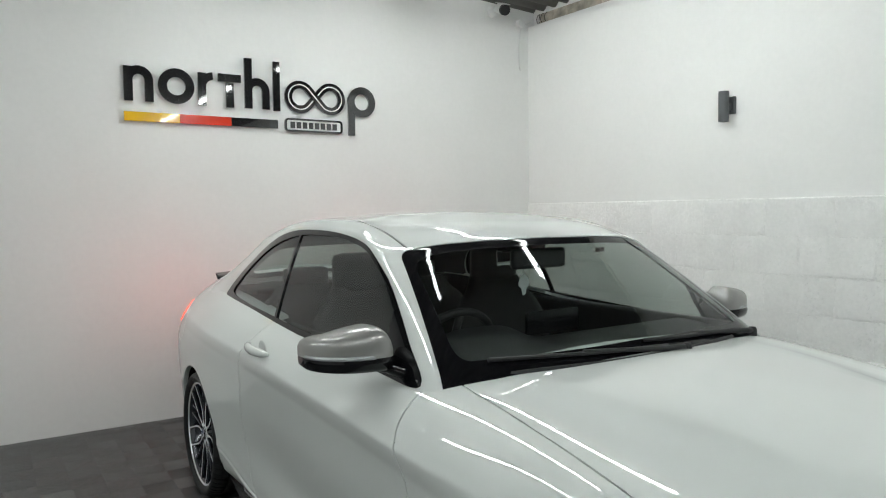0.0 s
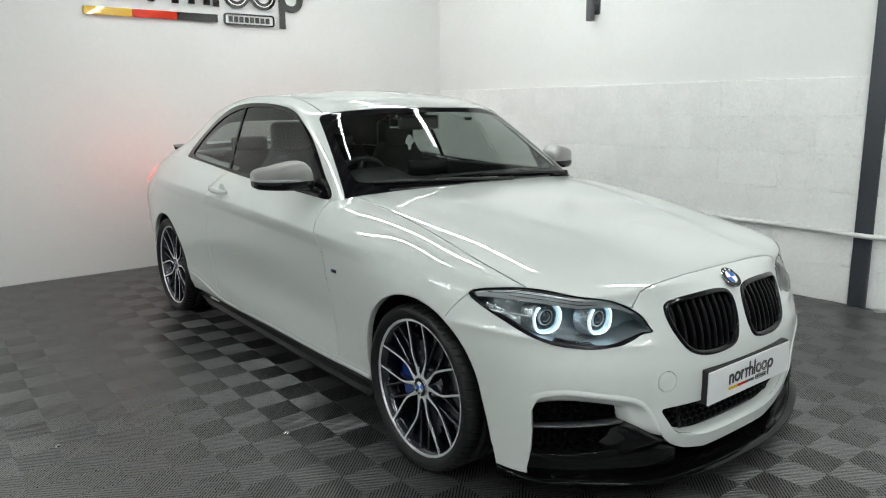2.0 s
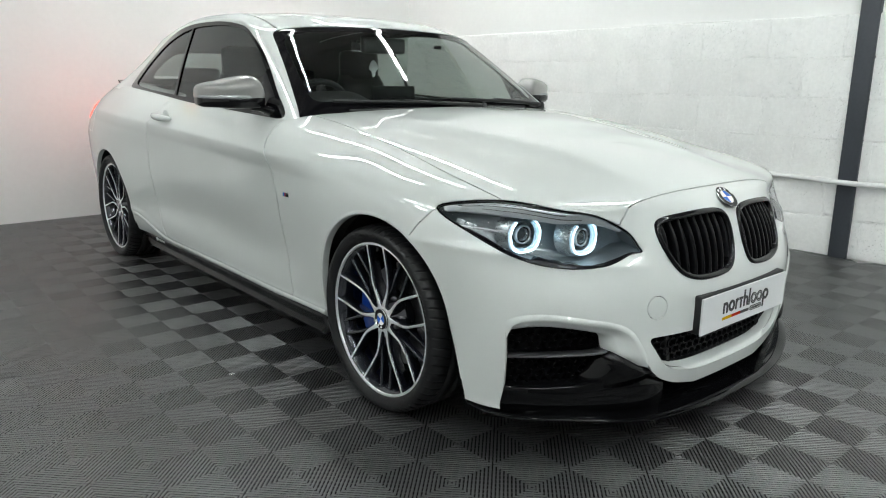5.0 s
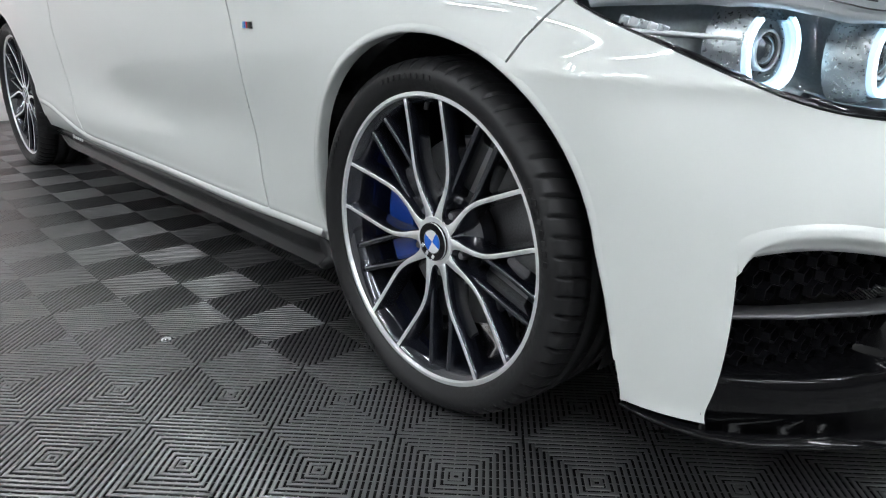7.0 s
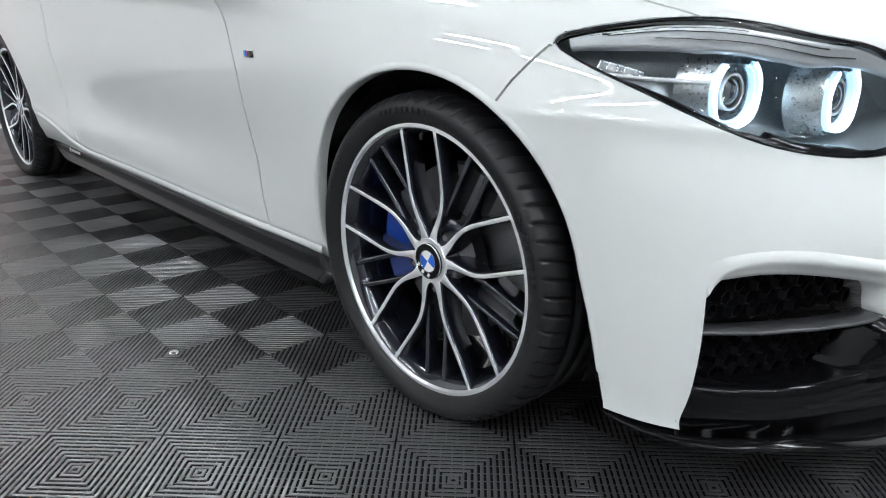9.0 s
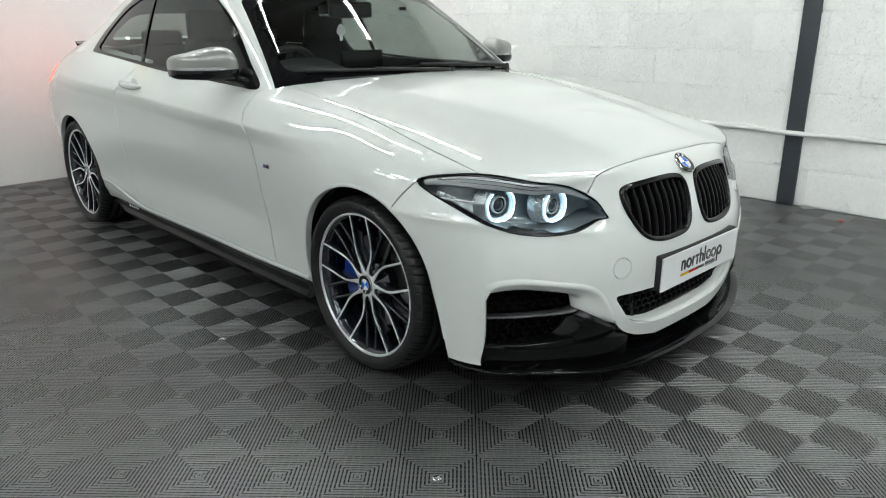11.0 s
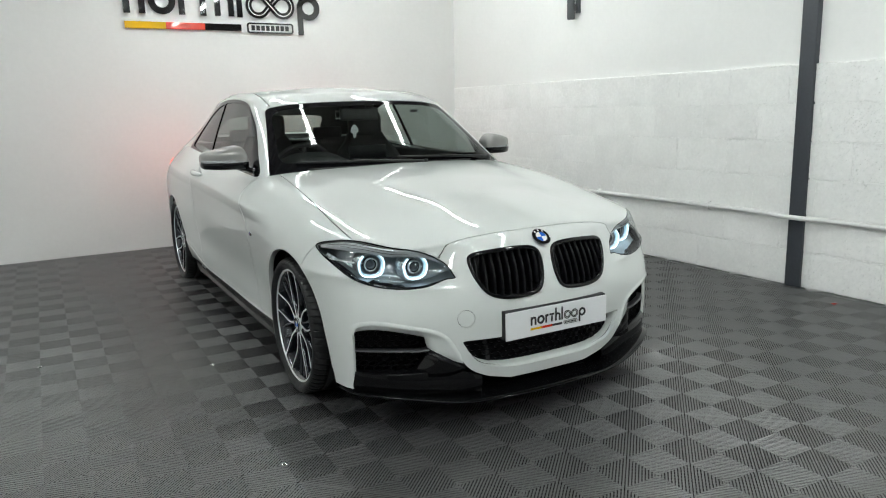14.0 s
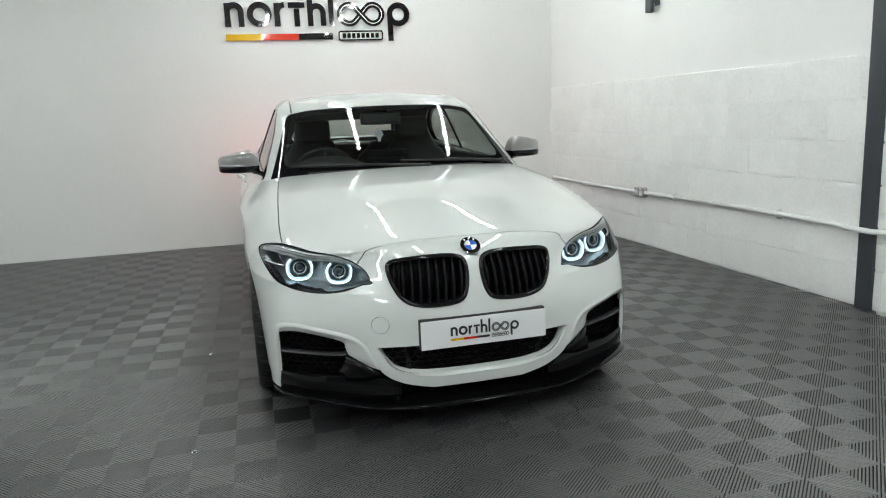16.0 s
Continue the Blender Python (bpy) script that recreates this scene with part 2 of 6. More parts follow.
def tube(points, radius, bm=None, sides=10, closed=False, caps=True):
    """A round bar along a line of points; radius may be one number or one for each point."""
    b = bmesh.new()
    pts = [Vector(p) for p in points]
    n = len(pts)
    rr = radius if isinstance(radius, (list, tuple)) else [radius] * n
    rings, up = [], None
    for i, p in enumerate(pts):
        a = pts[(i - 1) % n] if closed or i else pts[i]
        c = pts[(i + 1) % n] if closed or i < n - 1 else pts[i]
        d = (c - a).normalized()
        if up is None:
            up = Vector((0, 0, 1)) if abs(d.z) < 0.9 else Vector((1, 0, 0))
        s = d.cross(up).normalized()
        up = s.cross(d).normalized()
        rings.append([b.verts.new(p + rr[i] * (math.cos(t) * s + math.sin(t) * up)) for t in [2 * math.pi * k / sides for k in range(sides)]])
    for i in range(n if closed else n - 1):
        q, w = rings[i], rings[(i + 1) % n]
        for k in range(sides):
            b.faces.new((q[k], q[(k + 1) % sides], w[(k + 1) % sides], w[k]))
    if caps and not closed:
        b.faces.new(rings[0][::-1])
        b.faces.new(rings[-1])
    return join(bm, b)


def lathe(profile, segments=48, bm=None, axis="x", closed=False):
    """Turns a profile of (along, radius) about an axis through the origin."""
    b = bmesh.new()
    rings = []
    for k in range(segments):
        t = 2 * math.pi * k / segments
        ring = []
        for a, r in profile:
            c, s = r * math.cos(t), r * math.sin(t)
            ring.append(b.verts.new((a, c, s) if axis == "x" else (c, a, s) if axis == "y" else (c, s, a)))
        rings.append(ring)
    n = len(profile)
    for k in range(segments):
        q, w = rings[k], rings[(k + 1) % segments]
        for i in range(n if closed else n - 1):
            j = (i + 1) % n
            b.faces.new((q[i], q[j], w[j], w[i]))
    bmesh.ops.remove_doubles(b, verts=b.verts, dist=1e-6)
    return join(bm, b)


def prism(outline, near, far, bm=None, axis="y", bevel=0.0):
    """A flat shape (a, b) drawn in the plane across an axis and given thickness from near to far."""
    b = bmesh.new()

    def at(p, d):
        return {"y": (p[0], d, p[1]), "x": (d, p[0], p[1]), "z": (p[0], p[1], d)}[axis]
    lo = [b.verts.new(at(p, near)) for p in outline]
    hi = [b.verts.new(at(p, far)) for p in outline]
    n = len(outline)
    f1, f2 = b.faces.new(lo), b.faces.new(hi[::-1])
    for i in range(n):
        b.faces.new((lo[i], hi[i], hi[(i + 1) % n], lo[(i + 1) % n]))
    bmesh.ops.recalc_face_normals(b, faces=b.faces)
    if bevel:
        edges = [e for e in b.edges if f1 in e.link_faces or f2 in e.link_faces]
        bmesh.ops.bevel(b, geom=edges, offset=bevel, segments=2, affect="EDGES", profile=0.6)
    return join(bm, b)


def rounded(points, radius, steps=6):
    """A closed outline with its corners rounded."""
    out, n = [], len(points)
    for i in range(n):
        a, p, c = Vector(points[i - 1]), Vector(points[i]), Vector(points[(i + 1) % n])
        r = radius[i] if isinstance(radius, (list, tuple)) else radius
        u, w = (a - p), (c - p)
        s = min(r, u.length * 0.48, w.length * 0.48)
        q0, q1 = p + u.normalized() * s, p + w.normalized() * s
        for k in range(steps + 1):
            t = k / steps
            out.append(tuple((1 - t) ** 2 * q0 + 2 * t * (1 - t) * p + t * t * q1))
    return out


def smooth_outline(points, n=60):
    """A closed smooth curve through a few points."""
    p = np.array(points, float)
    out = []
    m = len(p)
    per = max(2, n // m)
    for i in range(m):
        p0, p1, p2, p3 = p[i - 1], p[i], p[(i + 1) % m], p[(i + 2) % m]
        for k in range(per):
            t = k / per
            out.append(tuple(0.5 * (2 * p1 + (p2 - p0) * t + (2 * p0 - 5 * p1 + 4 * p2 - p3) * t * t + (3 * p1 - p0 - 3 * p2 + p3) * t ** 3)))
    return out


def offset_outline(points, d):
    """Moves a closed outline outwards (inwards: minus)."""
    p = np.array(points, float)
    a = 0.5 * np.sum(p[:, 0] * np.roll(p[:, 1], -1) - np.roll(p[:, 0], -1) * p[:, 1])
    t = np.roll(p, -1, 0) - np.roll(p, 1, 0)
    t /= np.maximum(np.linalg.norm(t, axis=1), 1e-9)[:, None]
    nrm = np.stack([t[:, 1], -t[:, 0]], 1) * np.sign(a)
    return [tuple(q) for q in p + nrm * d]


def ring_plate(outer, inner, near, far, axis="y"):
    """A frame: the strip between two outlines of equal count, with thickness."""
    b = bmesh.new()

    def at(p, d):
        return {"y": (p[0], d, p[1]), "x": (d, p[0], p[1]), "z": (p[0], p[1], d)}[axis]
    rings = [[b.verts.new(at(p, d)) for p in o] for o, d in ((outer, near), (inner, near), (inner, far), (outer, far))]
    n = len(outer)
    for k in range(4):
        q, w = rings[k], rings[(k + 1) % 4]
        for i in range(n):
            b.faces.new((q[i], q[(i + 1) % n], w[(i + 1) % n], w[i]))
    bmesh.ops.recalc_face_normals(b, faces=b.faces)
    return b


def strip(rows):
    b = bmesh.new()
    vs = [[b.verts.new(p) for p in r] for r in rows]
    for p, q in zip(vs, vs[1:]):
        for k in range(len(p) - 1):
            b.faces.new((p[k], p[k + 1], q[k + 1], q[k]))
    return b


def inside(poly, x, y):
    hit, j = False, len(poly) - 1
    for i in range(len(poly)):
        (xi, yi), (xj, yj) = poly[i], poly[j]
        if (yi > y) != (yj > y) and x < (xj - xi) * (y - yi) / (yj - yi) + xi:
            hit = not hit
        j = i
    return hit


def spline(t, values, at_t):
    """Natural cubic spline through values (first axis) at parameters t."""
    t, v = np.asarray(t, float), np.asarray(values, float)
    n = len(t)
    h = np.diff(t)
    a, rhs = np.eye(n), np.zeros_like(v)
    for i in range(1, n - 1):
        a[i, i - 1], a[i, i], a[i, i + 1] = h[i - 1], 2 * (h[i - 1] + h[i]), h[i]
        rhs[i] = 6 * ((v[i + 1] - v[i]) / h[i] - (v[i] - v[i - 1]) / h[i - 1])
    m = np.linalg.solve(a, rhs.reshape(n, -1)).reshape(v.shape)
    out = []
    for x in at_t:
        i = min(max(int(np.searchsorted(t, x) - 1), 0), n - 2)
        d, e = t[i + 1] - x, x - t[i]
        out.append((m[i] * d ** 3 + m[i + 1] * e ** 3) / (6 * h[i]) + (v[i] / h[i] - m[i] * h[i] / 6) * d + (v[i + 1] / h[i] - m[i + 1] * h[i] / 6) * e)
    return np.array(out)


def net_surface(net, along, across, spine=False):
    """A smooth half shell through a net of design lines: net[line][station], both ends mirrored at the car's middle."""
    p = np.array(net, float)
    flip = np.array((-1, 1, 1))
    ext = np.concatenate([p[:, 3:0:-1] * flip, p, p[:, -2:-5:-1] * flip], 1)
    mid = ext[len(ext) // 2]
    t = np.concatenate([[0], np.cumsum(np.linalg.norm(np.diff(mid, axis=0), axis=1) + 0.02)])
    k = p.shape[1]
    at_t = np.concatenate([np.linspace(t[3 + j], t[4 + j], along, endpoint=False) for j in range(k - 1)] + [[t[k + 2]]])
    rows = np.array([spline(t, line, at_t) for line in ext])
    if spine:
        rows = np.concatenate([rows, rows[-2:-4:-1] * flip], 0)
    s = np.concatenate([[0], np.cumsum(np.mean(np.linalg.norm(np.diff(rows, axis=0), axis=2), axis=1))])
    n = len(p)
    at_s = np.concatenate([np.linspace(s[i], s[i + 1], across, endpoint=False) for i in range(n - 1)] + [[s[n - 1]]])
    return spline(s, rows, at_s)


def fair(g, rounds):
    """Takes the short ripples out of a half shell and keeps its broad form; the first line stays, the middle is mirrored."""
    flip = np.array((-1, 1, 1))

    def calm(p):
        for _ in range(rounds):
            e = np.concatenate([p[:, 1:2] * flip, p, p[:, -2:-1] * flip], 1)
            f = np.concatenate([2 * p[:1] - p[1:2], p, p[-2:-1] * flip], 0)
            move = 0
            for a, c, w in ((e[:, :-2], e[:, 2:], 1), (f[:-2], f[2:], 1)):
                da = np.linalg.norm(p - a, axis=2, keepdims=True) + 1e-9
                dc = np.linalg.norm(p - c, axis=2, keepdims=True) + 1e-9
                move = move + ((a * dc + c * da) / (da + dc) - p)
            move[0] = 0
            p = p + .25 * move
        return p
    once = calm(g)
    out = once + (once - calm(once))
    out[0] = g[0]
    out[:, 0, 0] = out[:, -1, 0] = 0
    out[-1, :, 0] = 0
    return out


def grid_mesh(g):
    b = bmesh.new()
    v = [[b.verts.new(q) for q in row] for row in g]
    for i in range(len(v) - 1):
        for j in range(len(v[0]) - 1):
            b.faces.new((v[i][j], v[i + 1][j], v[i + 1][j + 1], v[i][j + 1]))
    bmesh.ops.remove_doubles(b, verts=b.verts, dist=1e-6)
    return b


def knife(bm, poly, e1, e2, where):
    """Cuts an outline into a surface, straight along the direction across e1 and e2."""
    e1, e2 = Vector(e1), Vector(e2)
    d = e1.cross(e2)
    n = len(poly)
    lo = np.min(poly, axis=0) - 0.03
    hi = np.max(poly, axis=0) + 0.03
    pool = []
    for f in bm.faces:
        c = f.calc_center_median()
        a, b = c.dot(e1), c.dot(e2)
        if lo[0] < a < hi[0] and lo[1] < b < hi[1] and where(c):
            pool.append(f)
    pool = set(pool)
    for i in range(n):
        p, q = poly[i], poly[(i + 1) % n]
        x0, x1, y0, y1 = min(p[0], q[0]), max(p[0], q[0]), min(p[1], q[1]), max(p[1], q[1])
        near = []
        for f in pool:
            a = [v.co.dot(e1) for v in f.verts]
            if max(a) < x0 or min(a) > x1:
                continue
            b = [v.co.dot(e2) for v in f.verts]
            if max(b) < y0 or min(b) > y1:
                continue
            near.append(f)
        if not near:
            continue
        along = e1 * (q[0] - p[0]) + e2 * (q[1] - p[1])
        if along.length < 1e-7:
            continue
        geom = set(near)
        for f in near:
            geom.update(f.edges)
            geom.update(f.verts)
        r = bmesh.ops.bisect_plane(bm, geom=list(geom), dist=1e-6, plane_co=e1 * p[0] + e2 * p[1] , plane_no=along.cross(d).normalized())
        pool.update(g for g in r["geom"] if isinstance(g, bmesh.types.BMFace))
        pool = {f for f in pool if f.is_valid}


def region(bm, poly, e1, e2, where):
    e1, e2 = Vector(e1), Vector(e2)
    out = []
    for f in bm.faces:
        c = f.calc_center_median()
        if where(c) and inside(poly, c.dot(e1), c.dot(e2)):
            out.append(f)
    return out


def extract(bm, faces):
    """A bmesh of its own from some faces."""
    b, made = bmesh.new(), {}
    b.faces.layers.int.new("keep")
    for f in faces:
        vs = []
        for v in f.verts:
            if v not in made:
                made[v] = b.verts.new(v.co)
            vs.append(made[v])
        try:
            b.faces.new(vs)
        except ValueError:
            pass
    b.normal_update()
    return b


def both_sides(b):
    """Joins a half panel and its mirror image at the car's middle."""
    for v in b.verts:
        if v.co.x > -.0018:
            v.co.x = 0
    b = join(b, mirrored(b))
    bmesh.ops.remove_doubles(b, verts=b.verts, dist=2e-5)
    b.normal_update()
    return b


def drop_islands(b, least):
    """Removes loose slivers of a panel, smaller than an area."""
    left = set(b.faces)
    gone = []
    while left:
        todo = [left.pop()]
        isle = list(todo)
        while todo:
            f = todo.pop()
            for e in f.edges:
                for g in e.link_faces:
                    if g in left:
                        left.discard(g)
                        todo.append(g)
                        isle.append(g)
        if sum(f.calc_area() for f in isle) < least:
            gone += isle
    bmesh.ops.delete(b, geom=gone, context="FACES")
    return b


def steady_normal(v):
    """The skin's direction at a vertex, weighed by area over its neighbourhood, so that slivers do not turn it."""
    n = Vector()
    for e in v.link_edges:
        for f in e.other_vert(v).link_faces:
            n += f.normal * f.calc_area()
    return n.normalized() if n.length > 1e-12 else v.normal.copy()


def shell_edge(b, gap=0.0015, depth=0.014):
    """Draws a panel's rim back from the joint and folds it inwards."""
    b.normal_update()
    rim = [e for e in b.edges if len(e.link_faces) == 1]
    verts = {v for e in rim for v in e.verts}
    move = {}
    for v in verts:
        t = Vector()
        for e in v.link_edges:
            if len(e.link_faces) == 1:
                w = (e.other_vert(v).co - v.co).normalized()
                t = w if t.length == 0 else (t - w)
        c = Vector()
        for f in v.link_faces:
            c += (f.calc_center_median() - v.co) * f.calc_area()
        if t.length > 1e-6:
            t.normalize()
            c -= t * c.dot(t)
        up = steady_normal(v)
        c -= up * c.dot(up)
        move[v] = (c.normalized() * gap if c.length > 1e-12 else Vector(), up)
    for v, (m, _) in move.items():
        v.co += m
    r = bmesh.ops.extrude_edge_only(b, edges=rim)
    made = [g for g in r["geom"] if isinstance(g, bmesh.types.BMVert)]
    old = {}
    for v in made:
        for e in v.link_edges:
            o = e.other_vert(v)
            if o in move:
                old[v] = move[o][1]
    for v in made:
        v.co -= old.get(v, Vector()) * depth
    for e in rim:
        e.smooth = False
    if not b.faces.layers.int.get("keep"):
        b.faces.layers.int.new("keep")
    return b


def thicken(b, d):
    """Moves a surface along its normals."""
    b.normal_update()
    ns = {v: steady_normal(v) if v.is_boundary else v.normal.copy() for v in b.verts}
    for v in b.verts:
        v.co += ns[v] * d
    return b

# ---- the room ----
REAR_Y, TOP_Z, LEDGE_Z = 4.14, 3.0, 1.44
WALL_TURN = math.atan(0.026)


def side_x(y):
    """The face of the block wall beside the car."""
    return 2.555 - 0.026 * y


def rooms():
    b = box((-1.7, REAR_Y + 0.15, 2.0), (9.6, 0.3, 4.1), 0.0)
    tagged(part("wall_rear", b, WALL, smooth=False), "smooth white painted plaster wall behind the car", "wall", kind="structure")
    # left wall, out of view, added to bounce light back
    b = box((-6.45, -1.5, 2.0), (0.3, 12.0, 4.1), 0.0)
    tagged(part("wall_left", b, WALL, smooth=False), "unseen plain white wall added to close the showroom", "wall", kind="structure")
    # front wall behind the camera, added; its grey is assumed
    b = box((-1.7, -7.15, 2.0), (9.6, 0.3, 4.1), 0.0)
    tagged(part("wall_front", b, FRONT_GREY, smooth=False), "unseen plain grey wall added to close the showroom", "wall", kind="structure")
    b = box((-1.9, -1.5, -0.12), (9.6, 12.0, 0.2), 0.0)
    tagged(part("floor", b, SUBFLOOR, smooth=False), "dark concrete under ribbed floor tiles", "floor", kind="structure")
    # plaster above the ledge, with its wall behind
    m = pose(side_x(0), 0, 0, 0, 0, math.degrees(WALL_TURN))
    b = box((0.022 + 0.15, -1.5, (LEDGE_Z + TOP_Z) / 2 + 0.01), (0.3, 11.6, TOP_Z - LEDGE_Z + 0.02), 0.004)
    tagged(part("wall_right", b, WALL, smooth=False, matrix=m), "smooth white plaster over a painted block base", "wall", kind="structure")
    b = box((0.24, -1.5, 3.3), (0.3, 11.6, 0.62), 0.0)
    tagged(part("wall_right_top", b, WALL, smooth=False, matrix=m), "rough white wall head under the roof", "wall", kind="structure")
    # old timber plate on the wall head
    b = bmesh.new()
    for k in range(9):
        y = 4.0 - 0.75 * k
        random.seed(k)
        box((0.075, y - 0.36, TOP_Z + 0.055 + random.uniform(-0.006, 0.006)), (0.05 + random.uniform(0, 0.02), 0.74, 0.10), 0.012, b)
    tagged(part("trim_wall_plate", b, OLD_TIMBER, smooth=False, matrix=m), "weathered whitewashed timber on the wall head", "beam", kind="structure")
    # corrugated roof, its waves running down to the side wall
    b = bmesh.new()
    ys = np.arange(-7.2, 4.3, 0.0182)
    rows = []
    for x, z in ((2.9, 3.145), (1.0, 3.25), (-1.9, 3.42), (-6.6, 3.15)):
        rows.append([b.verts.new((x, y, z + 0.026 * math.cos(2 * math.pi * y / 0.146))) for y in ys])
    for p, q in zip(rows, rows[1:]):
        for i in range(len(ys) - 1):
            b.faces.new((p[i], p[i + 1], q[i + 1], q[i]))
    geom = bmesh.ops.extrude_face_region(b, geom=b.faces[:])["geom"]
    for v in geom:
        if isinstance(v, bmesh.types.BMVert):
            v.co.z += 0.02
    tagged(part("ceiling", b, ROOF), "grey corrugated sheet roof", "ceiling", kind="structure")


rooms()

# LED battens under the roof, with more added unseen to fill the room
batten = empty("led_batten", "slim white LED batten under the roof, in part added as unseen fill light", "ceiling light", group="LED battens")
part("housing", box((0, 0, 0.035), (0.06, 1.44, 0.04), 0.006), LAMP_WHITE, batten)
part("diffuser", box((0, 0, 0), (0.05, 1.41, 0.03), 0.008), LED, batten, "lit white diffuser")
part("hanger", tube(((0, 0.55, 0.05), (0, 0.55, 0.46)), 0.004, sides=6), LAMP_WHITE, batten)
part("hanger", tube(((0, -0.55, 0.05), (0, -0.55, 0.46)), 0.004, sides=6), LAMP_WHITE, batten)
# x -4.9 and -3.92: fill added to brighten the left side
BATTENS_AND_FILL = [(x, 1.92, 1.0) for x in (-1.36, -0.08, 1.20)] + [(x, 3.14, 0.62) for x in (-0.08, 1.20)] + [(-4.9, 2.4, 1.0), (-4.9, 0.4, 1.0), (-3.92, -0.6, 1.0), (-3.92, 1.6, 1.0), (1.04, -0.85, 1.0)]
# y -3.9 and -5.4: fill added for the front of the room
BATTENS_AND_FILL += [(x, y, 1.0) for x in (-2.88, -1.58, -0.28, 1.04) for y in (-2.3, -3.9)] + [(x, -5.4, 1.0) for x in (-2.88, -1.58, -0.28)]
batten.matrix_basis = pose(BATTENS_AND_FILL[0][0], BATTENS_AND_FILL[0][1], 3.0)
for bx, by, long in BATTENS_AND_FILL[1:]:
    copy_thing(batten, pose(bx, by, 3.0) @ Matrix.Diagonal((1, long, 1, 1)))

# steel column, conduit and socket on the block wall
post = empty("steel_column", "anthracite painted steel column standing against the wall", "column")
post.matrix_basis = pose(side_x(-0.08), -0.09, 0, 0, 0, math.degrees(WALL_TURN))
web = box((0.012, 0, 1.6), (0.07, 0.105, 3.2), 0.006)
part("shaft", web, STEEL_GREY, post)

pipe = empty("conduit", "white painted conduit running along the block wall", "pipe")
b = bmesh.new()
line = [(side_x(y) - 0.02 - 0.003 * math.sin(3 * y), y, 0.47 + 0.006 * math.sin(1.7 * y)) for y in np.arange(-3.0, 4.1, 0.15)]
line = [(x - (0.045 if -0.17 < y < 0.0 else 0.0), y, z) for x, y, z in line]
part("tube", tube(line, 0.016, sides=12), PIPE, pipe)
for y in (3.3, 1.75, 0.6, -0.9):
    part("clip", tube([(side_x(y) + 0.01, y, 0.5), (side_x(y) - 0.03, y, 0.495), (side_x(y) - 0.04, y, 0.47), (side_x(y) - 0.03, y, 0.447), (side_x(y) + 0.01, y, 0.44)], 0.005, sides=6), PIPE, pipe)

sock = empty("double_socket", "grey metal double power socket with white inserts on the wall", "power socket")
sock.matrix_basis = pose(side_x(2.26), 2.26, 0.468, 0, 0, math.degrees(WALL_TURN))
part("back_box", box((-0.02, 0, 0), (0.045, 0.146, 0.086), 0.006), SOCKET, sock)
for s in (-1, 1):
    part("outlet", box((-0.045, 0.036 * s, -0.01), (0.004, 0.045, 0.045), 0.002), SOCKET_WHITE, sock)
    part("rocker", box((-0.046, 0.03 * s, 0.028), (0.006, 0.018, 0.014), 0.002), SOCKET_WHITE, sock)

sconce = empty("wall_lamp", "dark grey cylindrical up and down wall lamp", "wall lamp")
sconce.matrix_basis = pose(side_x(2.1) + 0.022, 2.10, 2.055, 0, 0, math.degrees(WALL_TURN))
part("plate", box((-0.008, -0.012, 0.01), (0.02, 0.05, 0.115), 0.004), LAMP_BODY, sconce)
part("arm", box((-0.025, 0, 0), (0.04, 0.03, 0.05), 0.004), LAMP_BODY, sconce)
part("barrel", shifted(sharpen(lathe([(-0.1, 0.028), (-0.1, 0.033), (-0.085, 0.034), (0.085, 0.034), (0.1, 0.033), (0.1, 0.028), (0.06, 0.026), (-0.06, 0.026)], 32, axis="z", closed=True)), pose(-0.068, 0.012, 0)), LAMP_BODY, sconce)
part("lens", shifted(lathe([(-0.07, 0.0), (-0.07, 0.0265), (-0.066, 0.0265), (-0.066, 0)], 24, axis="z"), pose(-0.068, 0.012, 0)), SOCKET_WHITE, sconce)

cctv = empty("security_camera", "white bullet security camera with a dark front on the rear wall", "security camera")
cctv.matrix_basis = pose(2.06, REAR_Y, 3.10)
part("base", shifted(lathe([(0, 0), (0, 0.05), (-0.02, 0.05), (-0.03, 0.04), (-0.03, 0)], 24, axis="y"), pose(0, 0, 0)), LAMP_WHITE, cctv)
part("bracket", tube(((0, -0.02, 0), (0.02, -0.07, 0.01), (0.05, -0.10, 0.0)), 0.014), LAMP_WHITE, cctv)
bodym = look((0.02, -0.11, 0.0), (-0.20, -0.85, -0.28))
shell = lathe([(0.06, 0.0), (0.06, 0.036), (0.05, 0.042), (-0.09, 0.042), (-0.10, 0.038), (-0.10, 0.0)], 28, axis="z")
part("housing", shifted(sharpen(shell), bodym), LAMP_WHITE, cctv)
part("front", shifted(sharpen(lathe([(-0.116, 0.0), (-0.116, 0.020), (-0.112, 0.026), (-0.112, 0.040), (-0.108, 0.044), (-0.075, 0.0445), (-0.075, 0.042)], 28, axis="z")), bodym), MATT_BLACK, cctv, "dark glass front")
part("visor", shifted(box((0, 0.046, -0.03), (0.075, 0.006, 0.17), 0.003), bodym), LAMP_WHITE, cctv)

jbox = empty("junction_box", "round white junction box with a hanging white cable", "junction box")
jbox.matrix_basis = pose(2.37, REAR_Y, 3.03)
part("lid", sharpen(lathe([(0, 0), (0, 0.042), (-0.03, 0.042), (-0.036, 0.038), (-0.036, 0)], 24, axis="y")), LAMP_WHITE, jbox)
part("cable", tube([(0, -0.02, -0.03), (-0.012, -0.015, -0.12), (-0.022, -0.012, -0.24), (-0.016, -0.012, -0.34), (-0.004, -0.014, -0.41)], 0.006, sides=8), LAMP_WHITE, jbox, "loose white cable")
part("lead", tube([(0.03, -0.02, 0.0), (0.06, -0.03, 0.01), (0.09, -0.05, 0.02)], 0.006, sides=8), LAMP_WHITE, jbox)

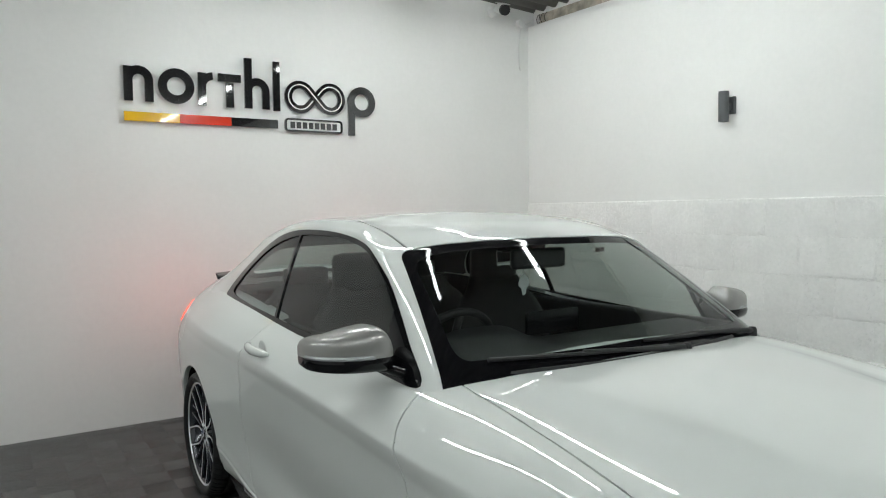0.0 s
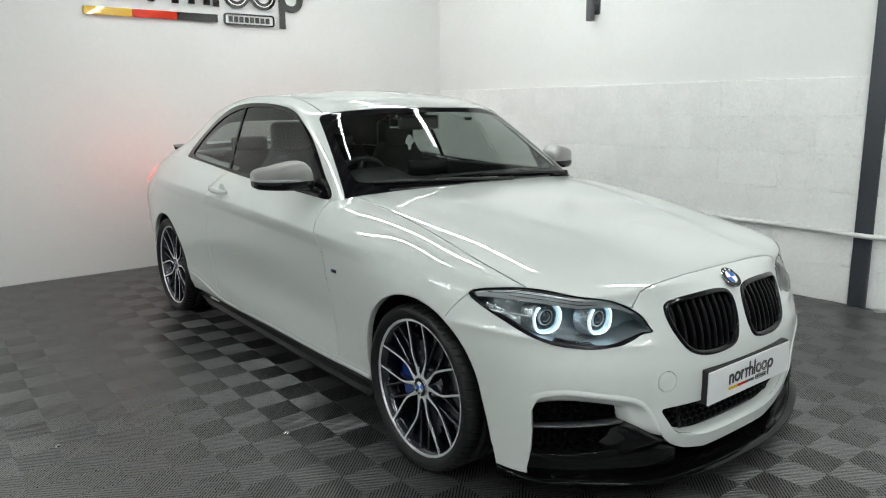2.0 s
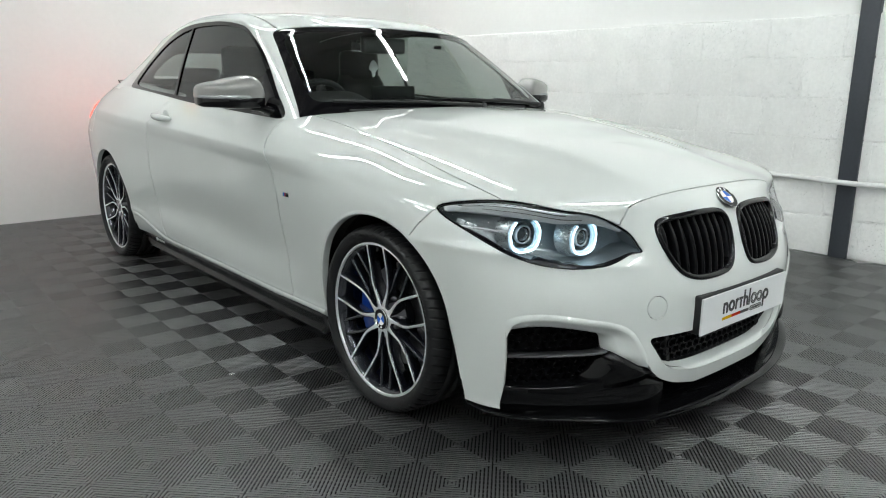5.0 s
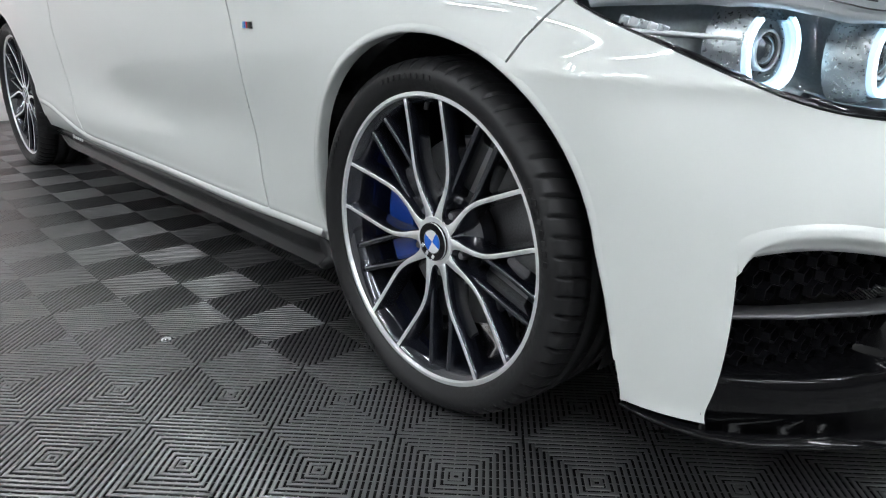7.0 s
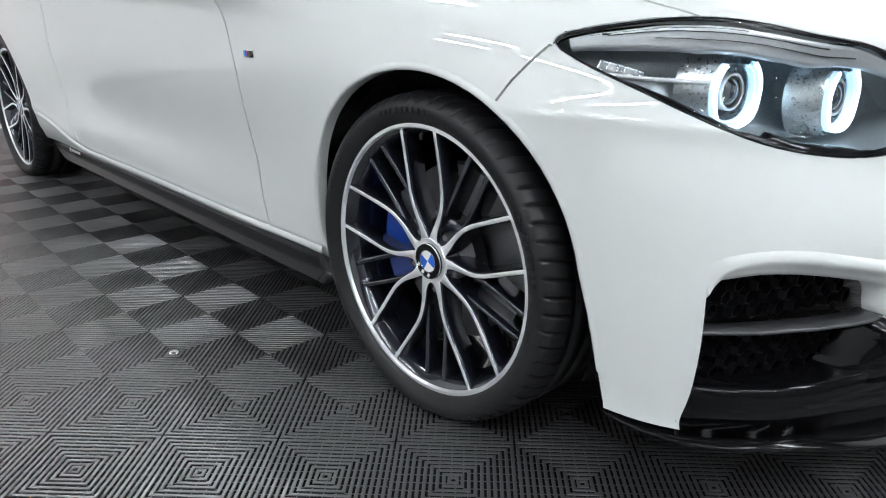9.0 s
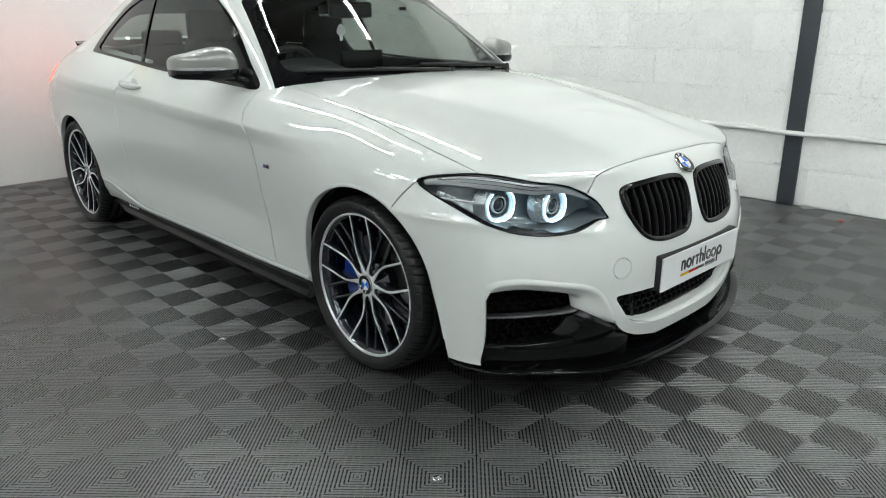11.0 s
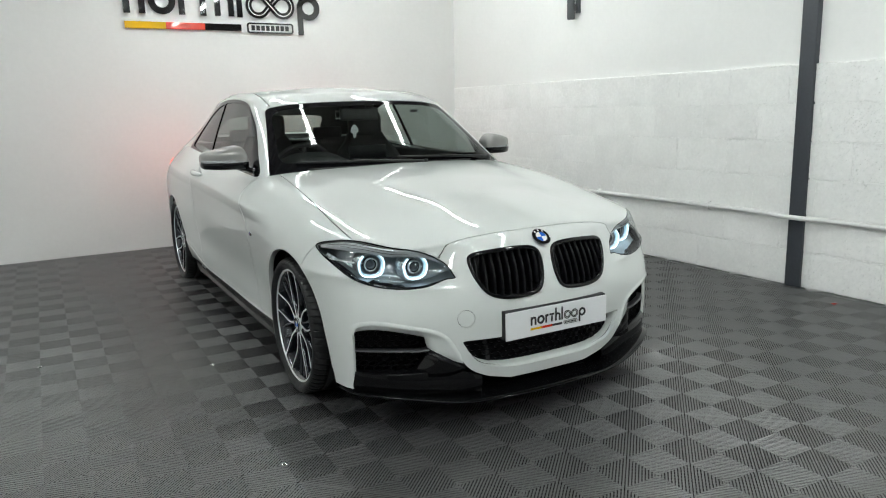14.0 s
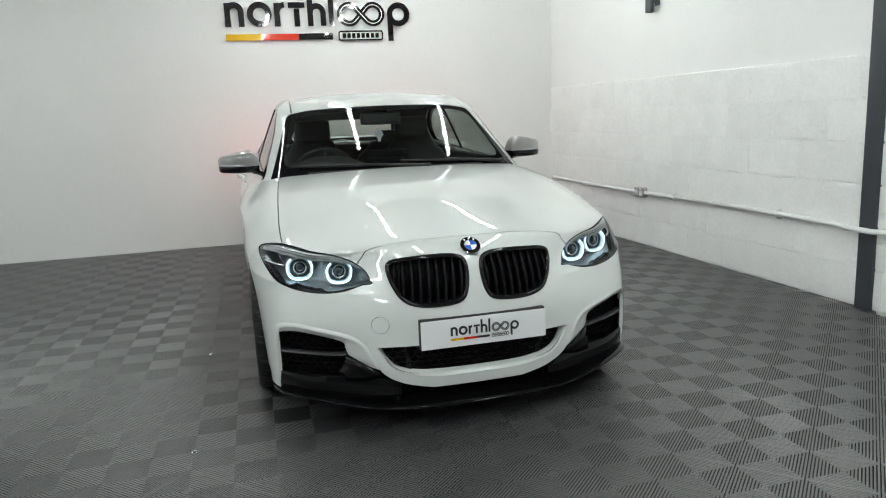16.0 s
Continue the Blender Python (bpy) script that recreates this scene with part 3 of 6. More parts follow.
wires = empty("black_wires", "loops of thin black wire on the wall plate", "wire")
for k in range(3):
    y = 4.02 - 0.05 * k
    part("loop", tube([(side_x(y) + 0.04 + 0.014 * math.cos(t), y + 0.01 * math.cos(2 * t), 3.06 + 0.045 * math.sin(t)) for t in np.linspace(0, 6.0, 18)], 0.003, sides=6), MATT_BLACK, wires)

# ---- the wall sign: raised shapes in black, yellow and red ----
sign = empty("wall_sign", "raised acrylic bars and rings over a yellow, red and black strip", "sign", at=(0, REAR_Y, 0))
S0, S1 = -0.028, -0.008


def ring(cx, cz, ro, ri, a0=0.0, a1=360.0, steps=40):
    outer = [(cx + ro * math.cos(radians(a)), cz + ro * math.sin(radians(a))) for a in np.linspace(a0, a1, steps)]
    inner = [(cx + ri * math.cos(radians(a)), cz + ri * math.sin(radians(a))) for a in np.linspace(a0, a1, steps)]
    return outer, inner


def full_ring(cx, cz, ro, ri, near, far, steps=48):
    o, i = ring(cx, cz, ro, ri, 0, 360 - 360 / steps, steps)
    return sharpen(ring_plate(o, i, near, far))


def bar(x0, x1, z0, z1, near=S0, far=S1):
    return box(((x0 + x1) / 2, (near + far) / 2, (z0 + z1) / 2), (x1 - x0, far - near, z1 - z0), 0.0015)


def sign_shapes(parent, sx, ox, oz, near, far, black, tick):
    """The sign's plain shapes at scale sx, its strip's lower left corner at (ox, oz)."""
    def X(v):
        return ox + (v + 0.92) * sx

    def Z(v):
        return oz + (v - 1.993) * sx

    def block(x0, x1, z0, z1, mat=black, name="bar"):
        part(name, bar(X(x0), X(x1), Z(z0), Z(z1), near, far), mat, parent, smooth=False)

    def hoop(cx, cz, ro, ri, mat=black, d=0.0):
        part("ring", full_ring(X(cx), Z(cz), ro * sx, ri * sx, near - d, far), mat, parent)
    def band(path, wide, d=0.0, mat=black, name="band", depth=far):
        """A flat raised band of a given width along a path in the sign's plane."""
        rows = []
        for k, (x, z) in enumerate(path):
            (xa, za), (xb, zb) = path[max(k - 1, 0)], path[min(k + 1, len(path) - 1)]
            n = math.hypot(xb - xa, zb - za)
            ox_, oz_ = -(zb - za) / n * wide / 2, (xb - xa) / n * wide / 2
            rows.append([(X(x + ox_ * e), y, Z(z + oz_ * e)) for e, y in ((1, depth), (1, near - d), (-1, near - d), (-1, depth))])
        part(name, strip(rows), mat, parent, smooth=False)

    def turn(cx, cz, r, a0, a1, steps=30):
        return [(cx + r * math.cos(radians(a)), cz + r * math.sin(radians(a))) for a in np.linspace(a0, a1, steps)]
    block(-0.917, -0.862, 2.122, 2.345)
    band(turn(-0.826, 2.2615, 0.0635, 165, 0) + [(-0.7625, 2.122)], 0.054, 0.0006 * tick)
    hoop(-0.590, 2.238, 0.117, 0.060)
    block(-0.448, -0.394, 2.122, 2.345)
    band(turn(-0.346, 2.250, 0.075, 172, 92), 0.052, 0.0006 * tick)
    block(-0.312, -0.152, 2.296, 2.350)
    block(-0.259, -0.205, 2.120, 2.288)
    block(-0.128, -0.074, 2.124, 2.474)
    band(turn(-0.0385, 2.250, 0.063, 165, 0) + [(0.0245, 2.124)], 0.053, 0.0006 * tick)
    block(0.079, 0.130, 2.118, 2.470)
    # two crossing loops, each with a pale line along its middle
    first = turn(0.282, 2.232, 0.0895, 42, 318, 48) + [(0.523 + 0.0895 * math.cos(radians(138)), 2.232 + 0.0895 * math.sin(radians(138)))]
    second = turn(0.523, 2.232, 0.0895, 138, -138, 48) + [(0.282 + 0.0895 * math.cos(radians(42)), 2.232 + 0.0895 * math.sin(radians(42)))]
    band(first, 0.056, name="loop")
    band(first, 0.008, 0.001 * tick, SIGN_WHITE, "inlay", near)
    band(second, 0.056, 0.002 * tick, name="loop")
    band(second, 0.008, 0.003 * tick, SIGN_WHITE, "inlay", near)
    block(0.670, 0.724, 1.969, 2.262)
    hoop(0.784, 2.228, 0.116, 0.061, d=0.001 * tick)
    for x0, x1, mat, name in ((-0.920, -0.573, YELLOW, "yellow_bar"), (-0.572, -0.228, RED, "red_bar"), (-0.227, 0.109, black, "black_bar")):
        block(x0, x1, 1.993, 2.054, mat, name)
    o = rounded([(X(0.163), Z(1.977)), (X(0.618), Z(1.977)), (X(0.618), Z(2.075)), (X(0.163), Z(2.075))], 0.03 * sx)
    i = offset_outline(o, -0.014 * sx)
    part("frame", sharpen(ring_plate(o, i, near, far)), black, parent)
    part("panel", prism(offset_outline(o, -0.010 * sx), (near + far) / 2, far), SIGN_WHITE, parent, smooth=False)
    for k in range(8):
        x = 0.205 + 0.0475 * k
        block(x, x + 0.034, 2.003, 2.049, black, "text_bar")


sign_shapes(sign, 1.0, -0.92, 1.993, S0, S1, SIGN_BLACK, 1.0)

# ---- the car: body shell through design lines ----
car = empty("car", "pearl white two-door coupe with black trim, lit headlamps and black splitter", "car")
AXLE_R, WHEEL_Z = 2.69, 0.298

# widest outline seen from above, from the nose round the flank to the tail
PLAN = [(0, -.775), (-.20, -.768), (-.38, -.735), (-.55, -.675), (-.69, -.60), (-.785, -.49), (-.832, -.30), (-.858, -.12), (-.872, .06), (-.876, .30),
        (-.872, .60), (-.868, 1.0), (-.868, 1.5), (-.872, 1.95), (-.882, 2.35), (-.884, 2.69), (-.862, 3.05), (-.772, 3.36), (-.53, 3.58), (0, 3.66)]
# for each height line: how far it lies inside that outline, and its height, station by station
LINES = [
    ([0.03, 0.03, 0.03, 0.03, 0.02, 0.012, 0.03, 0.05, 0.055, 0.065, 0.06, 0.054, 0.052, 0.052, 0.05, 0.04, 0.05, 0.1, 0.1, 0.1],
     [0.156, 0.156, 0.155, 0.154, 0.152, 0.15, 0.148, 0.15, 0.16, 0.203, 0.203, 0.203, 0.203, 0.203, 0.21, 0.19, 0.2, 0.22, 0.24, 0.24]),
    ([0.012, 0.012, 0.012, 0.012, 0.008, 0.006, 0.02, 0.03, 0.03, 0.045, 0.036, 0.032, 0.03, 0.026, 0.03, 0.02, 0.03, 0.06, 0.06, 0.06],
     [0.25, 0.25, 0.25, 0.25, 0.24, 0.235, 0.24, 0.25, 0.26, 0.27, 0.27, 0.27, 0.27, 0.27, 0.27, 0.27, 0.28, 0.31, 0.32, 0.32]),
    ([0.01, 0.01, 0.012, 0.012, 0.006, 0.004, 0.012, 0.015, 0.012, 0.028, 0.036, 0.037, 0.036, 0.028, 0.016, 0.006, 0.016, 0.03, 0.03, 0.03],
     [0.33, 0.33, 0.33, 0.33, 0.33, 0.33, 0.345, 0.36, 0.37, 0.38, 0.38, 0.38, 0.38, 0.38, 0.38, 0.38, 0.39, 0.41, 0.42, 0.42]),
    ([0.01, 0.01, 0.012, 0.014, 0.01, 0.008, 0.006, 0.004, 0.002, 0.016, 0.022, 0.024, 0.025, 0.022, 0.004, 0.0, 0.006, 0.01, 0.01, 0.01],
     [0.42, 0.42, 0.42, 0.42, 0.43, 0.44, 0.46, 0.48, 0.49, 0.49, 0.49, 0.49, 0.49, 0.49, 0.5, 0.5, 0.51, 0.52, 0.53, 0.53]),
    ([0.018, 0.019, 0.025, 0.032, 0.026, 0.018, 0.006, 0.0, 0.0, 0.006, 0.008, 0.008, 0.009, 0.01, 0.0, 0.0, 0.002, 0.0, 0.0, 0.0],
     [0.5, 0.5, 0.5, 0.5, 0.505, 0.52, 0.55, 0.575, 0.59, 0.6, 0.6, 0.6, 0.6, 0.6, 0.61, 0.61, 0.62, 0.63, 0.63, 0.63]),
    ([0.038, 0.04, 0.052, 0.062, 0.05, 0.034, 0.016, 0.006, 0.006, 0.004, 0.002, 0.002, 0.003, 0.004, 0.002, 0.004, 0.004, 0.0, 0.0, 0.0],
     [0.575, 0.575, 0.57, 0.565, 0.57, 0.585, 0.62, 0.645, 0.665, 0.685, 0.7, 0.7, 0.7, 0.7, 0.705, 0.71, 0.72, 0.73, 0.73, 0.73]),
    ([0.062, 0.064, 0.078, 0.088, 0.07, 0.052, 0.034, 0.026, 0.028, 0.016, 0.0, 0.0, 0.0, 0.0, 0.004, 0.018, 0.03, 0.04, 0.03, 0.02],
     [0.645, 0.643, 0.635, 0.63, 0.635, 0.65, 0.68, 0.71, 0.735, 0.765, 0.79, 0.795, 0.8, 0.81, 0.82, 0.825, 0.83, 0.83, 0.83, 0.83]),
    ([0.09, 0.091, 0.098, 0.1, 0.084, 0.072, 0.06, 0.058, 0.062, 0.05, 0.036, 0.036, 0.038, 0.042, 0.054, 0.078, 0.095, 0.09, 0.07, 0.05],
     [0.7, 0.698, 0.688, 0.676, 0.68, 0.697, 0.72, 0.75, 0.775, 0.805, 0.838, 0.855, 0.868, 0.885, 0.905, 0.91, 0.915, 0.91, 0.92, 0.92]),
    ([0.13, 0.128, 0.116, 0.106, 0.098, 0.096, 0.098, 0.104, 0.108, 0.108, 0.11, 0.115, 0.12, 0.128, 0.148, 0.16, 0.18, 0.2, 0.14, 0.1],
     [0.736, 0.734, 0.722, 0.708, 0.712, 0.728, 0.752, 0.782, 0.812, 0.846, 0.88, 0.903, 0.926, 0.955, 0.985, 0.998, 1.0, 1.0, 1.01, 1.02]),
]
# bonnet and boot lines: across the middle of each half, and the ridge
HALF = [(0, -.47, .792), (-.13, -.465, .790), (-.26, -.445, .784), (-.38, -.41, .780), (-.47, -.36, .783), (-.54, -.28, .792), (-.575, -.17, .808), (-.59, -.04, .830),
        (-.595, .12, .856), (-.592, .33, .886), (-.585, .62, .915), (-.60, 1.0, .92), (-.60, 1.5, .93), (-.60, 1.95, .96), (-.58, 2.35, .99), (-.56, 2.69, 1.0),
        (-.52, 3.05, 1.015), (-.45, 3.30, 1.02), (-.30, 3.42, 1.03), (0, 3.45, 1.035)]
RIDGE_Y = [-.27, -.26, -.23, -.18, -.12, -.05, .04, .14, .27, .43, .66, 1.0, 1.5, 1.95, 2.35, 2.69, 2.98, 3.1, 3.18, 3.22]
RIDGE_Z = [.832, .833, .838, .845, .853, .863, .876, .890, .905, .921, .938, .94, .94, .96, 1.0, 1.01, 1.025, 1.03, 1.035, 1.035]


def body_net():
    p = np.array(PLAN, float)
    ext = np.concatenate([p[2:0:-1] * (-1, 1), p, p[-2:-4:-1] * (-1, 1)], 0)
    t = np.concatenate([[0], np.cumsum(np.linalg.norm(np.diff(ext, axis=0), axis=1))])
    e = 1e-3
    tan = (spline(t, ext, t[2:-2] + e) - spline(t, ext, t[2:-2] - e)) / (2 * e)
    inward = np.stack([tan[:, 1], -tan[:, 0]], 1)
    inward /= np.linalg.norm(inward, axis=1)[:, None]
    inward[0], inward[-1] = (0, 1), (0, -1)
    net = []
    for inset, z in LINES:
        q = p + inward * np.array(inset)[:, None]
        net.append(np.column_stack([q, z]))
    net.append(np.array(HALF))
    net.append(np.column_stack([np.zeros(len(p)), RIDGE_Y, RIDGE_Z]))
    return net


def step(v):
    v = min(max(v, 0.0), 1.0)
    return v * v * (3 - 2 * v)


shell = grid_mesh(fair(net_surface(body_net(), 8, 12, spine=True), 34))
for v in shell.verts:
    x, y, z = v.co
    # raised middle of the bonnet between two creases that run to the grille
    if y < 0.9 and z > 0.66 and x > -0.7:
        edge = 0.30 + 0.22 * step((y + 0.6) / 1.2)
        v.co.z += 0.011 * step((edge - abs(x)) / 0.09 + 0.5) * step((y + 0.66) / 0.5) * step((.75 - y) / .5)
    # flank: crease through the door handle, undercut, fading on the front wing
    if y > 0.05 and z > .6:
        c = .768 + .034 * (y - .2)
        w = math.exp(-(z - c) / .032) if z > c else max(0, 1 - (c - z) / .06)
        v.co.x -= 0.012 * w * step((y - 0.12) / 0.4) * step((3.2 - y) / 0.4)
    # bright crease along the sill, rising to the rear wheel
    if 0.3 < y < 2.5 and z < 0.5:
        crease = .243 + .095 * step((y - 1.75) / .65)
        v.co.x -= .007 * math.exp(-abs(z - crease) / .010) * step((y - .3) / .06)
shell.normal_update()
push = []
for v in shell.verts:
    x, y, z = v.co
    if y < -0.1 and z < 0.68:
        ridge = .545 + .05 * step((abs(x) - .45) / .38)
        w = .011 * math.exp(-abs(z - ridge) / .022) * step((abs(x) - .36) / .12) * step((-.12 - y) / .2)
        push.append((v, v.normal * w))
for v, d in push:
    v.co += d
shell.normal_update()

X, Y, Z = (1, 0, 0), (0, 1, 0), (0, 0, 1)
LAMP_E = (0.7071, -0.7071, 0)


def lamp2(x, y, z):
    return (0.7071 * (x - y), z)


ARCH_F = [(0.002 + 0.336 * math.cos(t), 0.302 + 0.342 * math.sin(t)) for t in np.linspace(-0.6, math.pi * 0.94, 44)]
ARCH_F += [(-.347, .30), (-.365, .21), (-.378, .14), (-.38, .05), (.25, .05)]
ARCH_R = [(AXLE_R + 0.335 * math.cos(t), 0.300 + 0.338 * math.sin(t)) for t in np.linspace(0, 2 * math.pi, 60, endpoint=False)]
KIDNEY = smooth_outline([(-.322, .664), (-.24, .676), (-.12, .680), (-.048, .669), (-.026, .630), (-.032, .552), (-.060, .503), (-.13, .489), (-.225, .492), (-.288, .516), (-.324, .570), (-.339, .632)], 84)
INTAKE = rounded([(-.770, .405), (-.73, .421), (-.68, .421), (-.52, .384), (-.462, .350), (-.425, .290), (-.384, .234), (-.352, .206), (-.29, .178), (-.16, .150), (-.16, .05), (-.770, .05)], [.03, .03, .05, .05, .04, .04, .008, .02, .03, .03, .001, .001])
LOWER = rounded([(-.405, .338), (0.0, .338), (0.0, .205), (-.20, .205), (-.335, .236)], [.02, .001, .001, .06, .05])
LAMP = smooth_outline([lamp2(-.796, -.238, .694), lamp2(-.765, -.36, .724), lamp2(-.715, -.465, .729), lamp2(-.62, -.54, .709), lamp2(-.52, -.60, .684), lamp2(-.44, -.645, .640), lamp2(-.401, -.66, .595),
                       lamp2(-.392, -.662, .584), lamp2(-.400, -.66, .581), lamp2(-.435, -.657, .5785), lamp2(-.472, -.642, .564), lamp2(-.52, -.62, .553), lamp2(-.60, -.58, .553), lamp2(-.69, -.50, .575), lamp2(-.76, -.38, .628)], 90)
BONNET = [(0.05, .80), (-.40, .80), (-.648, .74), (-.668, .60), (-.682, .40), (-.700, .10), (-.714, -.20), (-.716, -.36), (-.712, -.468), (-.66, -.522), (-.56, -.578), (-.495, -.605),
          (-.46, -.612), (-.38, -.622), (-.25, -.636), (-.12, -.643), (0.05, -.645)]
DOOR = [(.725, .95), (.735, .89), (.665, .80), (.622, .70), (.604, .60), (.598, .45), (.580, .33), (.565, .24), (.60, .225), (1.6, .225), (1.86, .235), (1.93, .30), (1.985, .45), (2.0, .60), (1.975, .75), (1.905, .88), (1.87, 1.0), (1.3, .99)]
NOSE = [(-1.0, .0), (-.2, .0), (-.2, .5), (-.172, .60), (-.20, .64), (-.246, .692), (-.43, .80), (-1.0, .80)]
FUEL = [(3.02 + 0.085 * math.cos(t), .80 + 0.078 * math.sin(t)) for t in np.linspace(0, 2 * math.pi, 28, endpoint=False)]
TOW = [(-.383 + 0.033 * math.cos(t), .428 + 0.033 * math.sin(t)) for t in np.linspace(0, 2 * math.pi, 24, endpoint=False)]


TAIL_OUT = rounded([(3.14, .876), (3.19, .80), (3.38, .765), (3.75, .77), (3.75, .90), (3.34, .905)], .03)


def tailside(c):
    return c.y > 3.05 and c.x < -0.32 and c.z < 0.95


def front(c):
    return c.y < -0.3 and c.z < 0.74


def forward(c):
    return c.y < -0.462


def flank(c):
    return c.x < -0.62


def lampside(c):
    return c.y < 0.1 and c.x < -0.3


def topside(c):
    return c.z > 0.66 and c.y < 0.9


cuts = [(ARCH_F, Y, Z, flank), (ARCH_R, Y, Z, flank), (LAMP, LAMP_E, Z, lampside), (KIDNEY, X, Z, front), (INTAKE, X, Z, forward), (LOWER, X, Z, front),
        (BONNET, X, Y, topside), (DOOR, Y, Z, flank), (NOSE, Y, Z, lambda c: c.x < -0.5 and c.y < 0.1), (FUEL, Y, Z, flank), (TOW, X, Z, front), (TAIL_OUT, Y, Z, tailside)]
shell_tree = BVHTree.FromBMesh(shell)
skin = shell.copy()
skin.faces.ensure_lookup_table()
skin.normal_update()


def skinned(ob, tree=None, whole=None):
    """Lets a panel shade as the unbroken body surface that it was cut from; folded rims keep their own."""
    me = ob.data
    tree, whole = tree or shell_tree, whole or skin
    smooth = []
    for v in me.vertices:
        p = Vector((-abs(v.co.x), v.co.y, v.co.z))
        near, _, i, d = tree.find_nearest(p)
        n = None
        if d < .006:
            f = whole.faces[i]
            n = Vector()
            for q, k in zip(f.verts, poly_3d_calc([q.co for q in f.verts], near)):
                n += q.normal * k
            n.normalize()
            if v.co.x > 0:
                n.x = -n.x
        smooth.append(n)
    out = []
    lean = sum(smooth[f.vertices[0]].dot(f.normal) * f.area for f in me.polygons if smooth[f.vertices[0]])
    sign = 1 if lean > 0 else -1
    for f in me.polygons:
        for i in f.vertices:
            n = smooth[i]
            if n is None:
                n = f.normal
            else:
                k = n.dot(f.normal) * sign
                n = n * sign if k > .6 or f.area < 8e-6 else f.normal
            out.append(n)
    me.normals_split_custom_set(out)
    return ob


for poly, e1, e2, where in cuts:
    knife(shell, poly, e1, e2, where)
bmesh.ops.remove_doubles(shell, verts=shell.verts, dist=0.0008)
bmesh.ops.dissolve_degenerate(shell, edges=shell.edges, dist=0.0003)
shell.normal_update()



def true_edge(bm, member, poly, e1, e2, reach):
    """Lays the border of a cut region exactly on its outline."""
    pts = np.array(poly, float)
    nxt = np.roll(pts, -1, 0)
    d = nxt - pts
    ll = np.maximum((d * d).sum(1), 1e-12)
    for f in member:
        for e in f.edges:
            if all(g in member for g in e.link_faces):
                continue
            for v in e.verts:
                q = np.array((v.co.dot(e1), v.co.dot(e2)))
                k = np.clip(((q - pts) * d).sum(1) / ll, 0, 1)
                c = pts + d * k[:, None]
                m = c[np.argmin(((c - q) ** 2).sum(1))] - q
                if 1e-5 < math.hypot(*m) < reach:
                    v.co += e1 * m[0] + e2 * m[1]


role = {}
for poly, e1, e2, where, name in [(ARCH_F, Y, Z, flank, "void"), (ARCH_R, Y, Z, flank, "void"), (LAMP, LAMP_E, Z, lampside, "lens"), (KIDNEY, X, Z, front, "void"),
                                  (INTAKE, X, Z, forward, "void"), (LOWER, X, Z, front, "void"), (BONNET, X, Y, topside, "bonnet"), (DOOR, Y, Z, flank, "door"), (FUEL, Y, Z, flank, "flap"), (TOW, X, Z, front, "tow")]:
    member = region(shell, poly, e1, e2, where)
    for f in member:
        role.setdefault(f, name)
    true_edge(shell, set(member), poly, Vector(e1), Vector(e2), .012 if poly in (ARCH_F, ARCH_R) else .005)
groups = {}
for f in shell.faces:
    c = f.calc_center_median()
    name = role.get(f)
    if name is None:
        if c.z > .69 and c.x < -.55 and c.y < -.2:
            name = "wing"
        elif c.y < -0.1 and (inside(NOSE, c.y, c.z) or c.x > -0.5 or c.y < -0.45):
            name = "bumper"
        elif c.y < 0.9:
            name = "wing" if c.z < 0.95 and c.x < -0.5 else "void"
        elif c.y > 3.0 and c.x > -0.66 and c.z > 0.9:
            name = "boot"
        else:
            name = "quarter"
        if 0.9 < c.y < 2.9 and c.x > -0.69:
            name = "void"
    if name == "door" and c.z > 0.88 and c.x > -0.735:
        name = "void"
    groups.setdefault(name, []).append(f)

panel_tail = extract(shell, region(shell, TAIL_OUT, Y, Z, tailside))
panel = {n: drop_islands(extract(shell, fs), .0005) for n, fs in groups.items() if n != "void"}
under = extract(shell, [f for f in shell.faces if role.get(f) not in ("void", "lens") and not (0.8 < f.calc_center_median().y < 3.0 and f.calc_center_median().x > -0.70)])
part("inner_body", both_sides(thicken(under, -0.016)), UNDER, car, "dark inner body seen in the panel joints")

nose_skin = join(both_sides(panel["bumper"]), mirrored(panel["tow"]))
bmesh.ops.remove_doubles(nose_skin, verts=nose_skin.verts, dist=2e-5)
skinned(part("front_bumper", shell_edge(nose_skin, 0.0012), PAINT, car))
skinned(part("bonnet", shell_edge(both_sides(panel["bonnet"]), 0.0028), PAINT, car))
skinned(part("boot_lid", shell_edge(both_sides(panel["boot"]), 0.0015), PAINT, car))
tail_l = panel["quarter"]
far_quarter = join(mirrored(tail_l), mirrored(panel["flap"]))
bmesh.ops.remove_doubles(far_quarter, verts=far_quarter.verts, dist=2e-5)
skinned(part("rear_quarter", shell_edge(far_quarter, 0.0018), PAINT, car))
skinned(part("rear_quarter", shell_edge(tail_l, 0.0018), PAINT, car))
for name, key in (("front_wing", "wing"), ("door", "door")):
    left = panel[key]
    skinned(part(name, shell_edge(mirrored(left), 0.0026), PAINT, car))
    skinned(part(name, shell_edge(left, 0.0026), PAINT, car))
skinned(part("fuel_flap", shell_edge(panel["flap"], 0.0016, 0.006), PAINT, car, "round fuel filler flap"))
skinned(part("tow_cover", shell_edge(panel["tow"], 0.0008, 0.006), PAINT, car, "round towing eye cover"))
for m in (mirrored(panel_tail), panel_tail):
    part("tail_lamp", shell_edge(thicken(m, 0.004), 0.0006, 0.006), TAIL, car, "lit red tail lamp")

